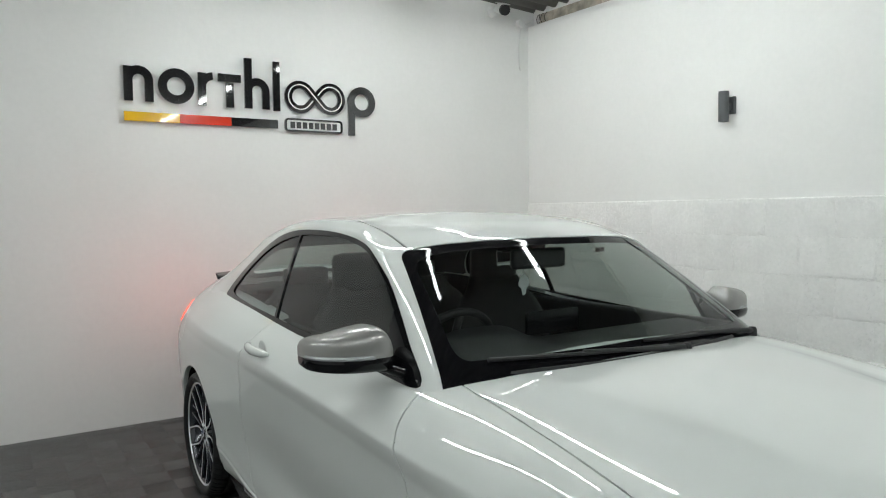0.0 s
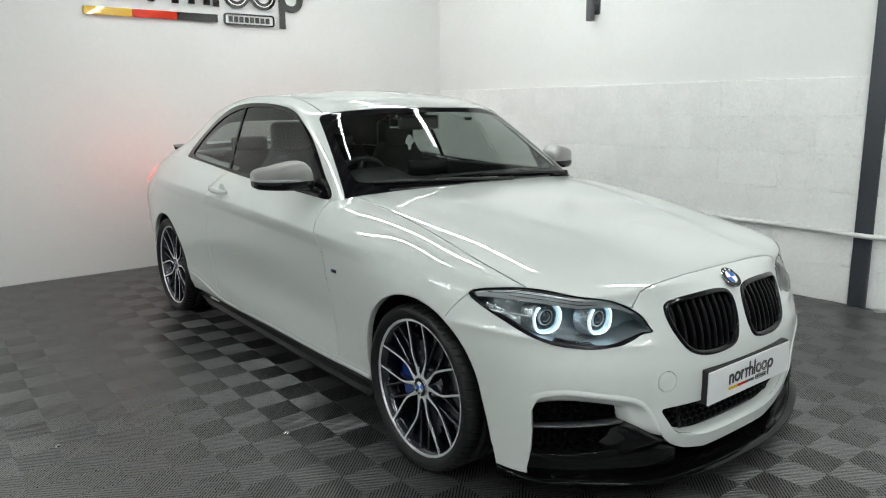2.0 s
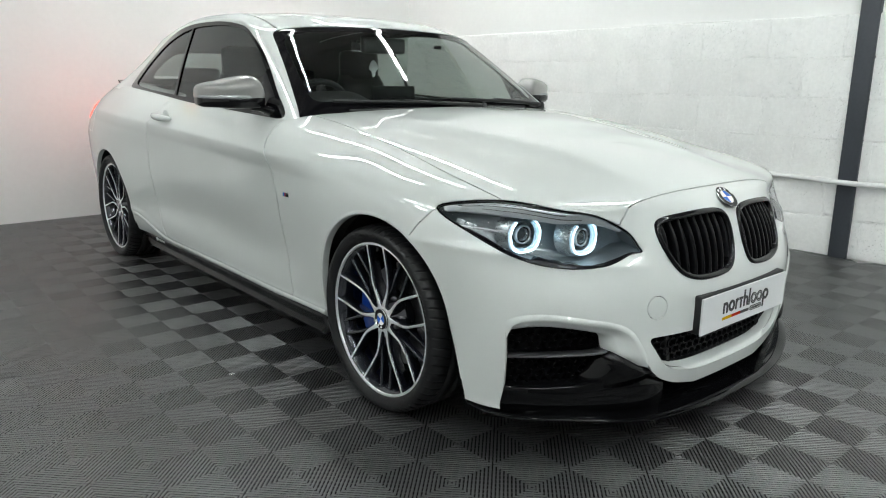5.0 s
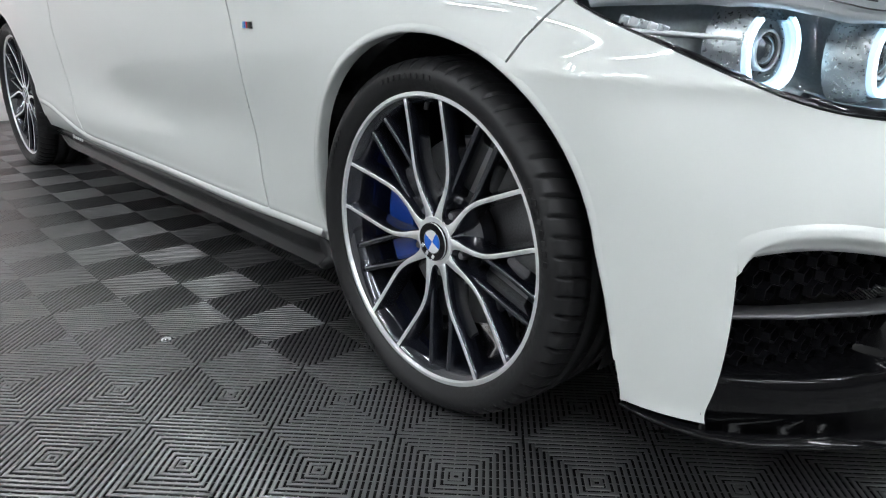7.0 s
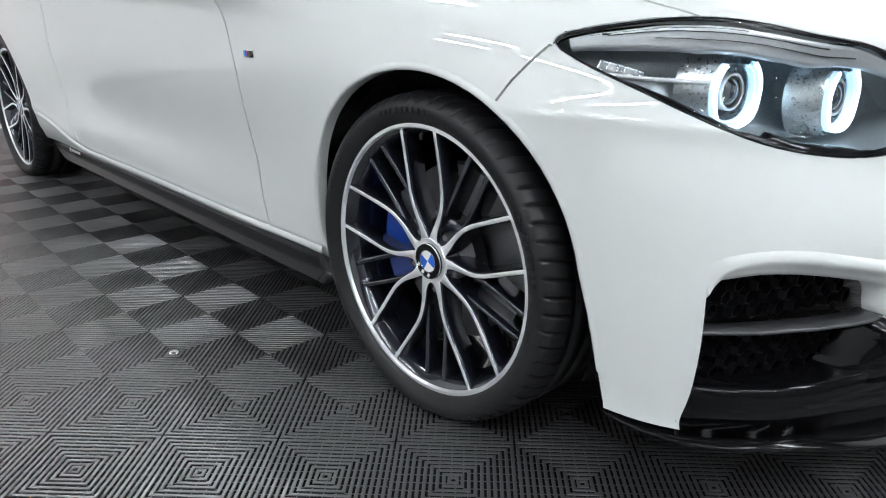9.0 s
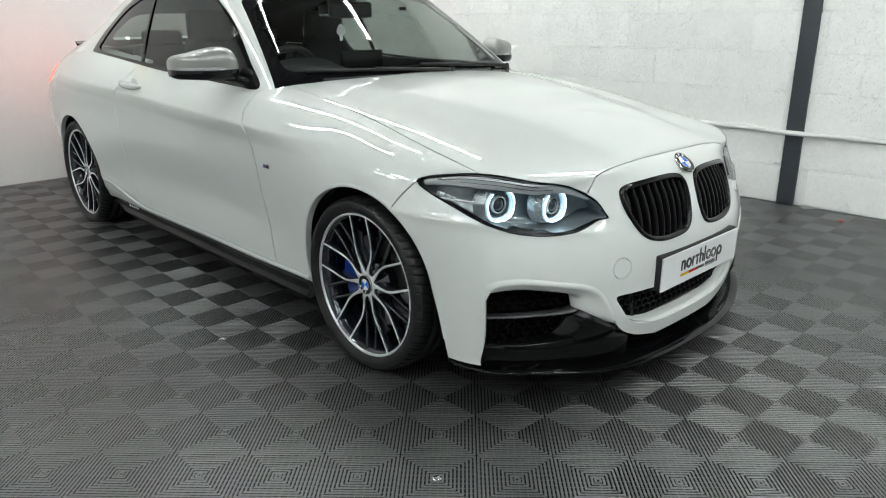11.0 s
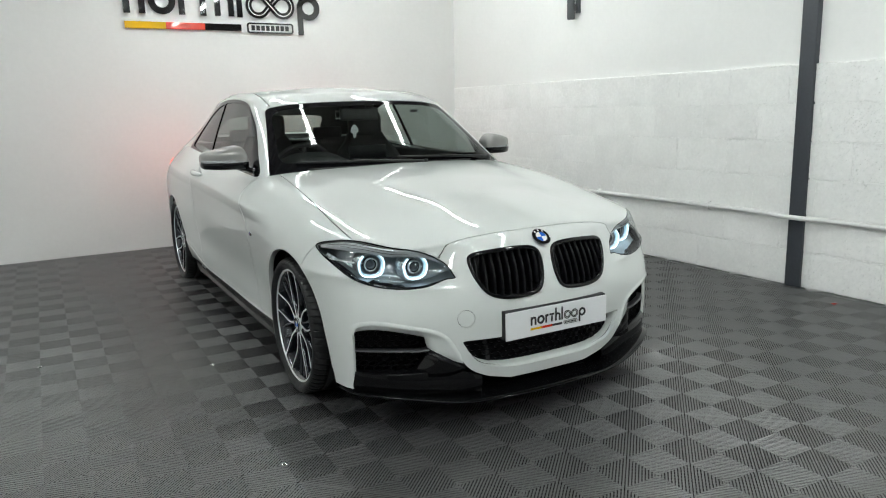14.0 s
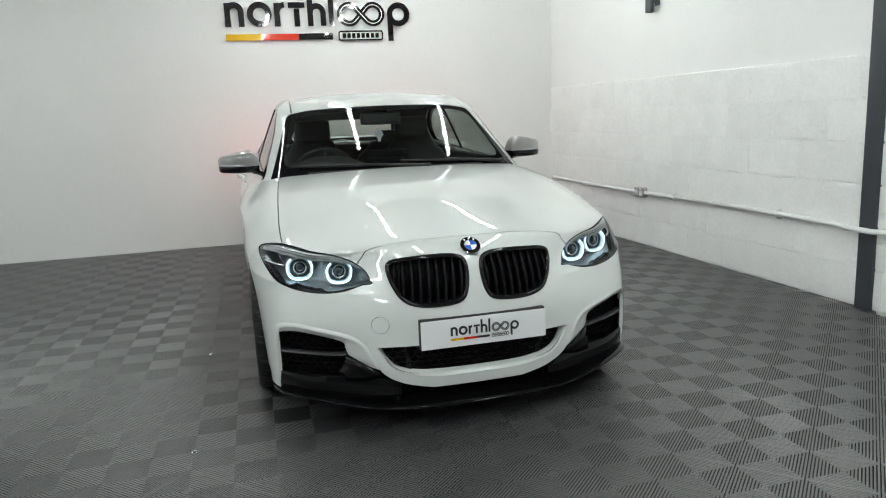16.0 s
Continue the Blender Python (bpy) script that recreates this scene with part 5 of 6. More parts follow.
def headlamp(lens, s):
    """One lamp: housing, clear lens, two glowing rings with their projectors, a bright brow. s: -1 or 1, the side."""
    back = Vector((-s * .070, .125, 0))
    b = extract(lens, list(lens.faces))
    b.normal_update()
    walls = [e for e in b.edges if len(e.link_faces) == 1]
    old = list(b.faces)
    made = bmesh.ops.extrude_edge_only(b, edges=walls)["geom"]
    for g in made:
        if isinstance(g, bmesh.types.BMVert):
            g.co += back
    bmesh.ops.delete(b, geom=old, context="FACES_ONLY")
    rear = extract(lens, list(lens.faces))
    for v in rear.verts:
        v.co += back
    join(b, rear)
    lamp = part("headlamp", b, LAMP_BUCKET, car, "lit headlamp with two glowing rings")
    part("lens", thicken(extract(lens, list(lens.faces)), -.001), CLEAR, lamp, "clear plastic lens").visible_shadow = False
    # black edge printed round the lens
    outer, inner = offset_outline(LAMP, .0012), offset_outline(LAMP, -.0032)
    rows = [[lamp_point(*p, s, .0025), lamp_point(*(np.array(p) * .5 + np.array(q) * .5), s, -.0012), lamp_point(*q, s, .004)] for p, q in zip(outer, inner)]
    part("seal", strip(rows + rows[:1]), GLOSS_BLACK, lamp, "black lens edge")

    def behind_lens(p, d):
        return Vector((p.x, max(p.y, skin_y(p.x, p.z) + .009 + max(d, 0)), p.z))
    for cx, cy, cz, tilt, r in ((-.655, -.456, .629, 9, .0535), (-.507, -.545, .617, 2, .0520)):
        m = pose(-s * cx, cy, cz) @ pose(0, 0, 0, 0, 0, s * tilt)

        def ring_rows(k, sect):
            out = []
            for a in np.linspace(radians(52), radians(-232), 57):
                c, q = math.cos(a), math.sin(a)
                flat = (abs(c) ** 3.4 + abs(q) ** 3.4) ** (-1 / 3.4)
                flat = .5 * flat + .5 if q < 0 else 1.0 + .02 * abs(c)
                out.append([behind_lens(m @ Vector(((r * k + dr) * flat * c, dy, (r * k + dr) * flat * q * .96)), dy) for dr, dy in sect])
            return strip(out)
        part("ring", ring_rows(1, ((.0, .007), (-.0005, .0), (-.0015, -.002), (-.0050, -.002), (-.0062, .0), (-.0062, .007))), DRL_SOFT, lamp, "pale blue glowing light ring")
        part("ring_body", ring_rows(1, ((-.0005, .030), (-.0003, .0065), (-.0060, .0065), (-.0058, .030))), LAMP_GREY, lamp, "silver body of the light ring")
        for edge in (-.0004, -.0042):
            part("light_edge", ring_rows(1, ((edge, -.0018), (edge - .0002, -.0034), (edge - .0014, -.0034), (edge - .0016, -.0018))), DRL, lamp, "bright edge of the light ring")
        part("inner_ring", ring_rows(.83, ((.001, .012), (.001, .005), (-.0016, .004), (-.0025, .012))), DRL_SOFT, lamp, "pale blue inner light ring")
        cup = shifted(lathe([(.012, .038), (.016, .039), (.05, .032), (.052, 0)], 40, axis="y"), m)
        part("bezel", cup, LAMP_GREY, lamp)
        eye = shifted(lathe([(-.006, 0), (-.005, .009), (-.001, .017), (.003, .020), (.004, .0215), (.002, .0225), (.0035, .0245), (.03, .027)], 36, axis="y"), m @ pose(0, .010, 0))
        part("projector", sharpen(eye, 40), PROJECTOR, lamp, "dark glassy projector lens")
        part("projector_ring", shifted(lathe([(.0, .0225), (-.002, .0245), (.0, .0265), (.012, .0265)], 40, axis="y"), m @ pose(0, .008, 0)), LAMP_SILVER, lamp)
        part("surround", shifted(lathe([(.012, r + .0015), (.022, r + .007), (.060, r + .009)], 44, axis="y"), m), LAMP_GREY, lamp)
    # stepped bright brow under the upper edge
    us = np.linspace(LAMP_U0 + .020, LAMP_U1 - .060, 44)
    rows = []
    for i, u in enumerate(us):
        f = i / (len(us) - 1)
        h = .031 * min(1, .35 + 2.0 * f) * min(1, .12 + 2.6 * (1 - f))
        z = lamp_top(u) - .006
        rows.append([lamp_point(u, z - h * k, s, d) for k, d in ((0, .008), (.26, .006), (.30, .010), (.62, .007), (.66, .012), (1.0, .009), (1.05, .030))])
    part("brow", sharpen(strip(rows), 25), LAMP_SILVER, lamp, "bright stepped trim above the rings")
    for k, a, c in ((.16, 2, 20), (.30, 4, 30), (.64, 9, 34)):
        part("groove", strip([[row[0].lerp(row[5], k + e) + Vector((0, -.0042, .001)) for e in (-.035, .035)] for row in rows[a:c]]), SATIN_BLACK, lamp, "dark groove in the bright trim")
    # black trim along the lower edge, inside the lens
    rows = []
    for i, u in enumerate(np.linspace(LAMP_U0 + .05, LAMP_U1 - .012, 44)):
        z = lamp_bottom(u)
        h = .008 * min(1, i / 8) * min(1, (43 - i) / 6) + .003
        rows.append([lamp_point(u, z + k, s, d) for k, d in ((.001, .005), (h * .6, .006), (h, .010), (h, .035))])
    part("lower_trim", sharpen(strip(rows), 30), GLOSS_BLACK, lamp, "black lower trim inside the lens")
    # ribbed light guide from the outer end to the first ring
    u1 = Vector((-.648, -.443, 0)).dot(Vector(LAMP_E)) + (-.052 if LAMP_U0 < Vector((-.648, -.443, 0)).dot(Vector(LAMP_E)) else .052)
    path = [lamp_point(LAMP_U0 + .055 + (u1 - LAMP_U0 - .055) * f, .652 + .004 * (1 - f), s, .012 + .012 * f) for f in np.linspace(0, 1, 41)]
    part("light_guide", tube(path, [.0036 if k % 2 else .0028 for k in range(41)], sides=8), LAMP_SILVER, lamp, "ribbed clear light guide")
    # side reflectors at the outer end
    for k in range(5):
        u = LAMP_U0 + .062 + .011 * k
        part("reflector_bar", shifted(box((0, 0, 0), (.014, .006, .013 - .001 * k), .0015, turn=pose(0, 0, 0, 0, 20, s * 45)), Matrix.Translation(lamp_point(u, lamp_top(u) - .048 - .004 * k, s, .016))), LAMP_SILVER if k % 2 else LAMP_GREY, lamp)
    u = LAMP_U0 + .075
    part("marking", shifted(box((0, 0, 0), (.026, .0012, .003), .0003, turn=pose(0, 0, 0, 0, 0, s * 45)), Matrix.Translation(lamp_point(u, lamp_top(u) - .010, s, .0075))), SATIN_BLACK, lamp)


LAMP_U0, LAMP_U1 = min(p[0] for p in LAMP), max(p[0] for p in LAMP)
headlamp(mirrored(panel["lens"]), 1)
headlamp(panel["lens"], -1)

# kidney grilles


def kidney(s):
    def at(p, d):
        return Vector((s * p[0] * -1 if s > 0 else p[0], skin_y(p[0], p[1]) + d, p[1]))
    o = KIDNEY
    rings = [(offset_outline(o, .003), .010), (offset_outline(o, .003), -.0035), (offset_outline(o, -.004), -.008), (offset_outline(o, -.011), -.006), (offset_outline(o, -.014), .006), (offset_outline(o, -.014), .05)]
    b = bmesh.new()
    vs = [[b.verts.new(at(p, d)) for p in ring_] for ring_, d in rings]
    n = len(o)
    for q, w in zip(vs, vs[1:]):
        for i in range(n):
            b.faces.new((q[i], q[(i + 1) % n], w[(i + 1) % n], w[i]))
    grille = part("grille", sharpen(b, 50), GLOSS_BLACK, car, "gloss black kidney grille surround with black slats")
    part("backing", prism([(at(p, 0).x, p[1]) for p in offset_outline(o, -.010)], -.655, -.65), UNDER, grille)
    inner = offset_outline(o, -.012)
    xs = np.linspace(-.312, -.052, 9)
    for x in xs:
        zs = []
        for i in range(len(inner)):
            (xa, za), (xb, zb) = inner[i], inner[(i + 1) % len(inner)]
            if (xa - x) * (xb - x) <= 0 and xa != xb:
                zs.append(za + (zb - za) * (x - xa) / (xb - xa))
        if len(zs) < 2:
            continue
        lo, hi = min(zs), max(zs)
        b = bmesh.new()
        prev = None
        for z in np.linspace(lo, hi, 9):
            f = (z - lo) / (hi - lo)
            y = skin_y(x, z)
            lean = .010 * (f - .5)
            bulge = -.006 * math.sin(math.pi * min(f * 1.1, 1)) + (.016 * max(0, f - .75))
            px = at((x + lean, z), 0).x
            row = [b.verts.new((px + dx, y + dy + bulge, z)) for dx, dy in ((-.0055, .012), (-.003, .007), (.003, .007), (.0055, .012), (.004, .05), (-.004, .05))]
            if prev:
                for k in range(6):
                    b.faces.new((prev[k], prev[(k + 1) % 6], row[(k + 1) % 6], row[k]))
            prev = row
        part("slat", sharpen(b, 40), SLAT_BLACK, grille)


kidney(1)
kidney(-1)


def honeycomb(x0, x1, z0, z1, size, depth, where, bm=None):
    """A lattice of six-sided cells; depth gives how far back it lies at x, z."""
    b = bm or bmesh.new()
    w, h = size * 1.73, size * 1.5
    j = 0
    z = z0
    while z < z1:
        x = x0 + (w / 2 if j % 2 else 0)
        while x < x1:
            if where(x, z):
                o = [(x + 1.12 * size * math.cos(radians(a)), z + .8 * size * math.sin(radians(a))) for a in range(30, 390, 60)]
                i = [(x + .9 * size * math.cos(radians(a)), z + .58 * size * math.sin(radians(a))) for a in range(30, 390, 60)]
                d = depth(x, z)
                join(b, ring_plate(o, i, d, d + .012))
            x += w
        z += h * .8
        j += 1
    return b


# lower middle grille
low = part("lower_grille", prism([(-.42, .36), (.42, .36), (.42, .18), (-.42, .18)], -.655, -.65), UNDER, car, "black honeycomb lower air intake")
mesh_l = honeycomb(-.40, .40, .20, .345, .019, lambda x, z: skin_y(x, z) + .045, lambda x, z: z > .236 + .03 * step((abs(x) - .25) / .08) and (inside(LOWER, -abs(x) - .004, z) or inside(LOWER, -abs(x) + .02, z)))
tagged(part("honeycomb", mesh_l, SLAT_BLACK, low, smooth=False), kind="stuff")
for s in (-1, 1):
    part("divider", prism([(s * -.30, .34), (s * -.285, .34), (s * -.255, .2), (s * -.27, .2)], -.70, -.685), MATT_BLACK, low, smooth=False)
sill = np.array([(0, .208), (.10, .208), (.20, .210), (.27, .219), (.335, .241), (.372, .285), (.398, .33)])
sill = spline(np.arange(7.0), sill, np.linspace(0, 6, 31))
sill = np.concatenate([sill[:0:-1] * (-1, 1), sill], 0)
shelf = strip([[(x * k, skin_y(x, z - .004) + d, z + h) for k, d, h in ((1.006, .002, -.006), (1.0, .004, 0.0), (.985, .022, .006), (.975, .043, .012))] for x, z in sill])
part("lower_lip", shelf, PAINT, low, "white sill folded into the lower intake")

# outer intakes with a blade across, and the gloss black lower panels
for s in (-1, 1):
    def q(x):
        return -s * x if s > 0 else x
    hold = part("side_intake", prism([(q(-.755), .41), (q(-.40), .41), (q(-.40), .14), (q(-.755), .14)], -.45, -.44), UNDER, car, "black outer air intake with a horizontal blade")
    mm = honeycomb(-.765, -.508, .225, .40, .017, lambda x, z: skin_y(x, z) + .075, lambda x, z: inside(offset_outline(INTAKE, -.004), x, z) and abs(z - .300) > .012 and z > .222)
    if s > 0:
        mm = mirrored(mm)
    tagged(part("honeycomb", mm, SLAT_BLACK, hold, smooth=False), kind="stuff")
    line = [(-.762, .306), (-.70, .309), (-.62, .307), (-.56, .304), (-.524, .304), (-.512, .308)]
    b = bmesh.new()
    prev = None
    for i, (x, z) in enumerate(line):
        y = skin_y(x, z)
        row = [b.verts.new((q(x), y + dy, z + dz)) for dy, dz in ((.026, .0032), (.023, 0), (.026, -.0032), (.06, -.0055), (.06, .0055))]
        if prev:
            for k in range(5):
                b.faces.new((prev[k], prev[(k + 1) % 5], row[(k + 1) % 5], row[k]))
        prev = row
    part("blade", b, BLADE, hold, "satin grey blade")
    crest = np.array([(-.768, .372), (-.760, .402), (-.735, .419), (-.68, .4205), (-.60, .4035), (-.52, .3835), (-.463, .350), (-.427, .292), (-.398, .250)])
    mouth = np.array([(-.770, .345), (-.766, .378), (-.745, .392), (-.69, .399), (-.60, .383), (-.540, .366), (-.515, .346), (-.503, .304), (-.450, .266)])
    crest, mouth = [spline(np.arange(9.0), w, np.linspace(0, 8, 65)) for w in (crest, mouth)]
    rows = []
    for i, (p, m_) in enumerate(zip(crest, mouth)):
        d = crest[min(i + 1, 64)] - crest[max(i - 1, 0)]
        nx, nz = np.array((-d[1], d[0])) / math.hypot(*d)
        f = step(i / 64 / .15) * step((1 - i / 64) / .12)
        row = [(p[0] + nx * o, p[1] + nz * o, e) for o, e in ((.016 * f + .001, .0012), (.009 * f + .0008, .0006 - .0035 * f), (.003 * f, -.005 * f), (-.002 * f, -.003 * f))]
        row += [(p[0] * (1 - k) + m_[0] * k, p[1] * (1 - k) + m_[1] * k, e) for k, e in ((.35, .006), (.7, .013), (1.0, .018), (1.01, .055))]
        rows.append([(q(x), skin_y(x, z) + e, z) for x, z, e in row])
    part("lip", sharpen(strip(rows), 40), PAINT, hold, "white lip folded into the intake")
    # gloss panel below the intake
    top = [(-.773, .222), (-.72, .221), (-.64, .220), (-.58, .220), (-.52, .221), (-.46, .221), (-.41, .218), (-.375, .208), (-.34, .196), (-.31, .182)]
    tx, tz = [p[0] for p in top], [p[1] for p in top]
    sweep = np.polyfit(tx, [skin_y(x, max(z, .18)) for x, z in top], 4)
    b = bmesh.new()
    prev = None
    for x in np.linspace(-.773, -.31, 30):
        z, y = float(np.interp(x, tx, tz)), float(np.polyval(sweep, x))
        row = [b.verts.new((q(x), yy, zz)) for yy, zz in ((y + .075, z + .004), (y + .016, z), (y + .012, z - .004), (y + .0125, min(.14, z - .03)), (y + .024, .098 + .040 * step((abs(x) - .35) / .38)), (y + .09, .10))]
        if prev:
            for k in range(5):
                b.faces.new((prev[k], prev[k + 1], row[k + 1], row[k]))
        prev = row
    part("lower_panel", sharpen(b, 14), PIANO_BLACK, hold, "gloss black lower bumper panel")
    # pointed winglet at the inner end of the intake
    b = bmesh.new()
    edge = [(-.512, .312, .012), (-.470, .286, .004), (-.425, .257, .001), (-.383, .2295, -.002), (-.405, .212, .0), (-.45, .198, .004), (-.53, .196, .010), (-.56, .205, .030), (-.545, .235, .040), (-.522, .275, .030)]
    rim = [b.verts.new((q(x), skin_y(x, z) + d, z)) for x, z, d in edge]
    deep = [b.verts.new((q(x), skin_y(x, z) + d + .05, z)) for x, z, d in edge]
    nose = [b.verts.new((q(x), skin_y(x, z) + d, z)) for x, z, d in ((-.485, .262, -.004), (-.43, .236, -.010), (-.50, .225, .0))]
    for k in range(len(edge)):
        b.faces.new((rim[k], rim[(k + 1) % 10], deep[(k + 1) % 10], deep[k]))
    for f in ((0, 1, 10), (1, 2, 11), (1, 11, 10), (2, 3, 11), (3, 4, 11), (4, 5, 11), (5, 12, 11), (11, 12, 10), (5, 6, 12), (6, 7, 12), (7, 8, 12), (8, 10, 12), (8, 9, 10), (9, 0, 10)):
        b.faces.new([(rim + nose)[k] for k in f])
    part("winglet", sharpen(b, 62), PIANO_BLACK, hold, "pointed gloss black winglet")

# front splitter
edge = [(0, -.795), (-.15, -.790), (-.30, -.769), (-.45, -.728), (-.58, -.675), (-.69, -.605), (-.765, -.53), (-.792, -.46), (-.798, -.41), (-.794, -.372)]
t = np.arange(len(edge), dtype=float)
curve = spline(t, np.array(edge), np.linspace(0, len(edge) - 1, 40))
curve = np.concatenate([curve[::-1] * (-1, 1), curve[1:]], 0)[::-1]
b = bmesh.new()
prev = None
for i, (x, y) in enumerate(curve):
    a = curve[max(i - 1, 0)]
    c = curve[min(i + 1, len(curve) - 1)]
    tx, ty = c - a
    n = np.array((-ty, tx)) / math.hypot(tx, ty)
    n = n if n[1] > 0 or abs(x) > .7 else -n
    if n[0] * x > 0:
        n = -n
    if n[1] < 0 and abs(x) < .7:
        n = -n
    up = .040 * step((abs(x) - .35) / .38)
    row = [b.verts.new((x + n[0] * d, y + n[1] * d, z)) for d, z in ((0.0, .096 + up), (.003, .100 + up), (.03, .102 + up), (.09, .112 + up), (.14, .15), (.14, .09), (.01, .090 + up), (0.002, .092 + up))]
    if prev:
        for k in range(8):
            b.faces.new((prev[k], prev[(k + 1) % 8], row[(k + 1) % 8], row[k]))
    prev = row
part("front_splitter", sharpen(b, 40), PIANO_BLACK, car, "gloss black front splitter")

# side skirts
for s in (-1, 1):
    b = bmesh.new()
    prev = None
    for y in np.concatenate([np.linspace(.375, .5, 6), np.linspace(.55, 2.1, 16), np.linspace(2.13, 2.34, 8)]):
        rise = step((y - 2.12) / .2)
        low = .146 + .035 * rise
        top = .214
        out = .006 * step((y - .375) / .1)
        mid = low + .036 * (1 - rise) + .006
        lean = .028 * (1 - step((y - .375) / .12))
        row = [b.verts.new((s * x, y - lean * (top - z) / .07, z)) for x, z in ((.795, top + .01), (.808 + out, top), (.816 + out, mid), (.806 + out, low + .016 * (1 - rise) + .003), (.828 - .01 * rise, low + .0075), (.831 - .01 * rise, low + .004), (.820 - .01 * rise, low), (.70, low + .01), (.70, top))]
        if prev:
            for k in range(9):
                b.faces.new((prev[k], prev[(k + 1) % 9], row[(k + 1) % 9], row[k]))
        else:
            b.faces.new(row)
        prev = row
    b.faces.new(prev[::-1])
    skirt = part("side_skirt", sharpen(b, 24), SKIRT, car, "satin black side skirt blade")
    for k in range(5):
        y = 2.105 - .026 * k
        part("lettering_bar", box((s * .8208, y, .194), (.0015, .019, .012 if k else .018), .0003), BADGE_WHITE, skirt)

# door mirrors


def door_mirror(s):
    """A mirror lofted from its outer end to its inner end: a shouldered cap over a black base, on a black arm."""
    sg = 1 if s > 0 else -1
    us = [0, .02, .05, .1, .17, .26, .36, .47, .58, .68, .77, .85, .91, .955, .985, 1]
    low = .974
    top = [1.010, 1.019, 1.025, 1.030, 1.035, 1.038, 1.045, 1.051, 1.055, 1.059, 1.060, 1.055, 1.044, 1.028, 1.008, .990]
    deep = [.026, .042, .052, .061, .068, .075, .081, .085, .088, .089, .088, .085, .080, .073, .064, .056]
    sag = [.026, .032, .036, .038, .039, .040, .041, .042, .042, .042, .042, .042, .041, .039, .036, .032]

    def at(u, y, z):
        x = .113 - .226 * u
        sweep = .16 * x + .45 * max(0, x - .02) ** 2 / .1
        return Vector((sg * (.872 + x), .953 + y + sweep, z))

    def loft(sections, caps=True):
        b = bmesh.new()
        rows = [[b.verts.new(p) for p in sec] for sec in sections]
        n = len(rows[0])
        for p, q in zip(rows, rows[1:]):
            for k in range(n):
                b.faces.new((p[k], p[(k + 1) % n], q[(k + 1) % n], q[k]))
        if caps:
            b.faces.new(rows[0][::-1])
            b.faces.new(rows[-1])
        bmesh.ops.recalc_face_normals(b, faces=b.faces)
        return b
    cap, base = [], []
    for u, zt, d, g in zip(us, top, deep, sag):
        back = .012 + .033 * min(1, d / .06)
        front = []
        for a in np.linspace(0, 90, 15):
            c, q = math.cos(radians(a)), math.sin(radians(a))
            front.append((-d * c ** .50 - .004 * math.sin(math.pi * a / 90), low + (zt - low) * q ** .62))
        front += [(back * .6, zt - .002), (back, zt - .25 * (zt - low)), (back, low + .004)]
        cap.append([at(u, y, z) for y, z in front] + [at(u, back - .003, low)])
        under = [(-d * 1.02, low), (-d * 1.06, low - g * .25), (-d * 1.03, low - g * .6), (-d * .90, low - g * .92), (-d * .4, low - g), (back * .7, low - g * .9), (back - .002, low - g * .4), (back - .002, low)]
        base.append([at(u, y, z) for y, z in under])
    mirror = part("door_mirror", sharpen(loft(base), 50), GLOSS_BLACK, car, "door mirror with satin grey cap and black base")
    part("cap", sharpen(loft(cap), 55), MIRROR_GREY, mirror, "satin grey mirror cap")
    arm = [((sg * .800, .925, .940), .030, .017), ((sg * .775, .905, .936), .032, .016), ((sg * .752, .880, .926), .036, .017), ((sg * .738, .862, .914), .040, .024)]
    rows = [[Vector(c) + Vector((0, w * math.cos(t), h * math.sin(t))) for t in np.linspace(0, 2 * math.pi, 17)[:-1]] for c, w, h in arm]
    part("arm", sharpen(loft(rows), 60), GLOSS_BLACK, mirror)
    part("glass", box((sg * .868, 1.000, 1.000), (.135, .004, .066), .02), CHROME, mirror, "mirror glass")
    rows = []
    for u in np.concatenate([np.linspace(0, .1, 8), np.linspace(.14, .70, 15)]):
        d = float(np.interp(u, us, deep)) + .0016
        tall = .0095 * min(1, (.74 - u) / .08)
        rows.append([at(u, -d * 1.015 + e, low + z) for e, z in ((.004, -.0018), (0, -.0018), (-.0008, tall * .5), (.0006, tall), (.006, tall + .0005))])
    part("indicator", sharpen(strip(rows), 40), INDICATOR, mirror, "clear indicator strip")


door_mirror(-1)
door_mirror(1)

# door handles
for s in (-1, 1):
    pts, rad = [], []
    for f in np.linspace(0, 1, 15):
        y = 1.665 + .215 * f
        z = .858 + .010 * f
        pts.append((s * (-skin_x(y, z) + .010 + .028 * math.sin(math.pi * f) ** .6), y, z))
        rad.append(.007 + .0105 * math.sin(math.pi * f) ** .5)
    h = part("door_handle", tube(pts, rad, sides=14), PAINT, car, "white pull handle")
    yy, zz = 1.755, .862
    n = shifted(lathe([(.0, .0), (.0004, .026), (.0016, .033), (.0, .037)], 28, axis="x"), pose(s * (-skin_x(yy, zz) - .001), yy, zz) @ Matrix.Diagonal((s, 1.25, .95, 1)))
    part("recess", n, PAINT, h, "round hand recess")

# badges
yb = skin_y(0, .702)
nose = shifted(roundel(.041), pose(0, yb - .003, .702) @ pose(0, 0, 0, 41, 0, 0))
part("nose_badge", nose, BADGE, car, "round black, blue and white badge", smooth=False)
for s in (-1, 1):
    xb = -skin_x(.53, .640)
    badge = part("side_badge", box((s * (xb + .001), .53, .640), (.004, .044, .017), .001), CHROME, car, "small badge with blue and red bars")
    for k, mat in enumerate((BADGE_SKY, BLUE, BADGE_RED)):
        part("stripe", box((s * (xb + .0035), .545 - .007 * k, .640), (.002, .0055, .013), .0004), mat, badge)
    part("block", box((s * (xb + .0035), .518, .640), (.002, .017, .013), .0004), GLOSS_BLACK, badge)

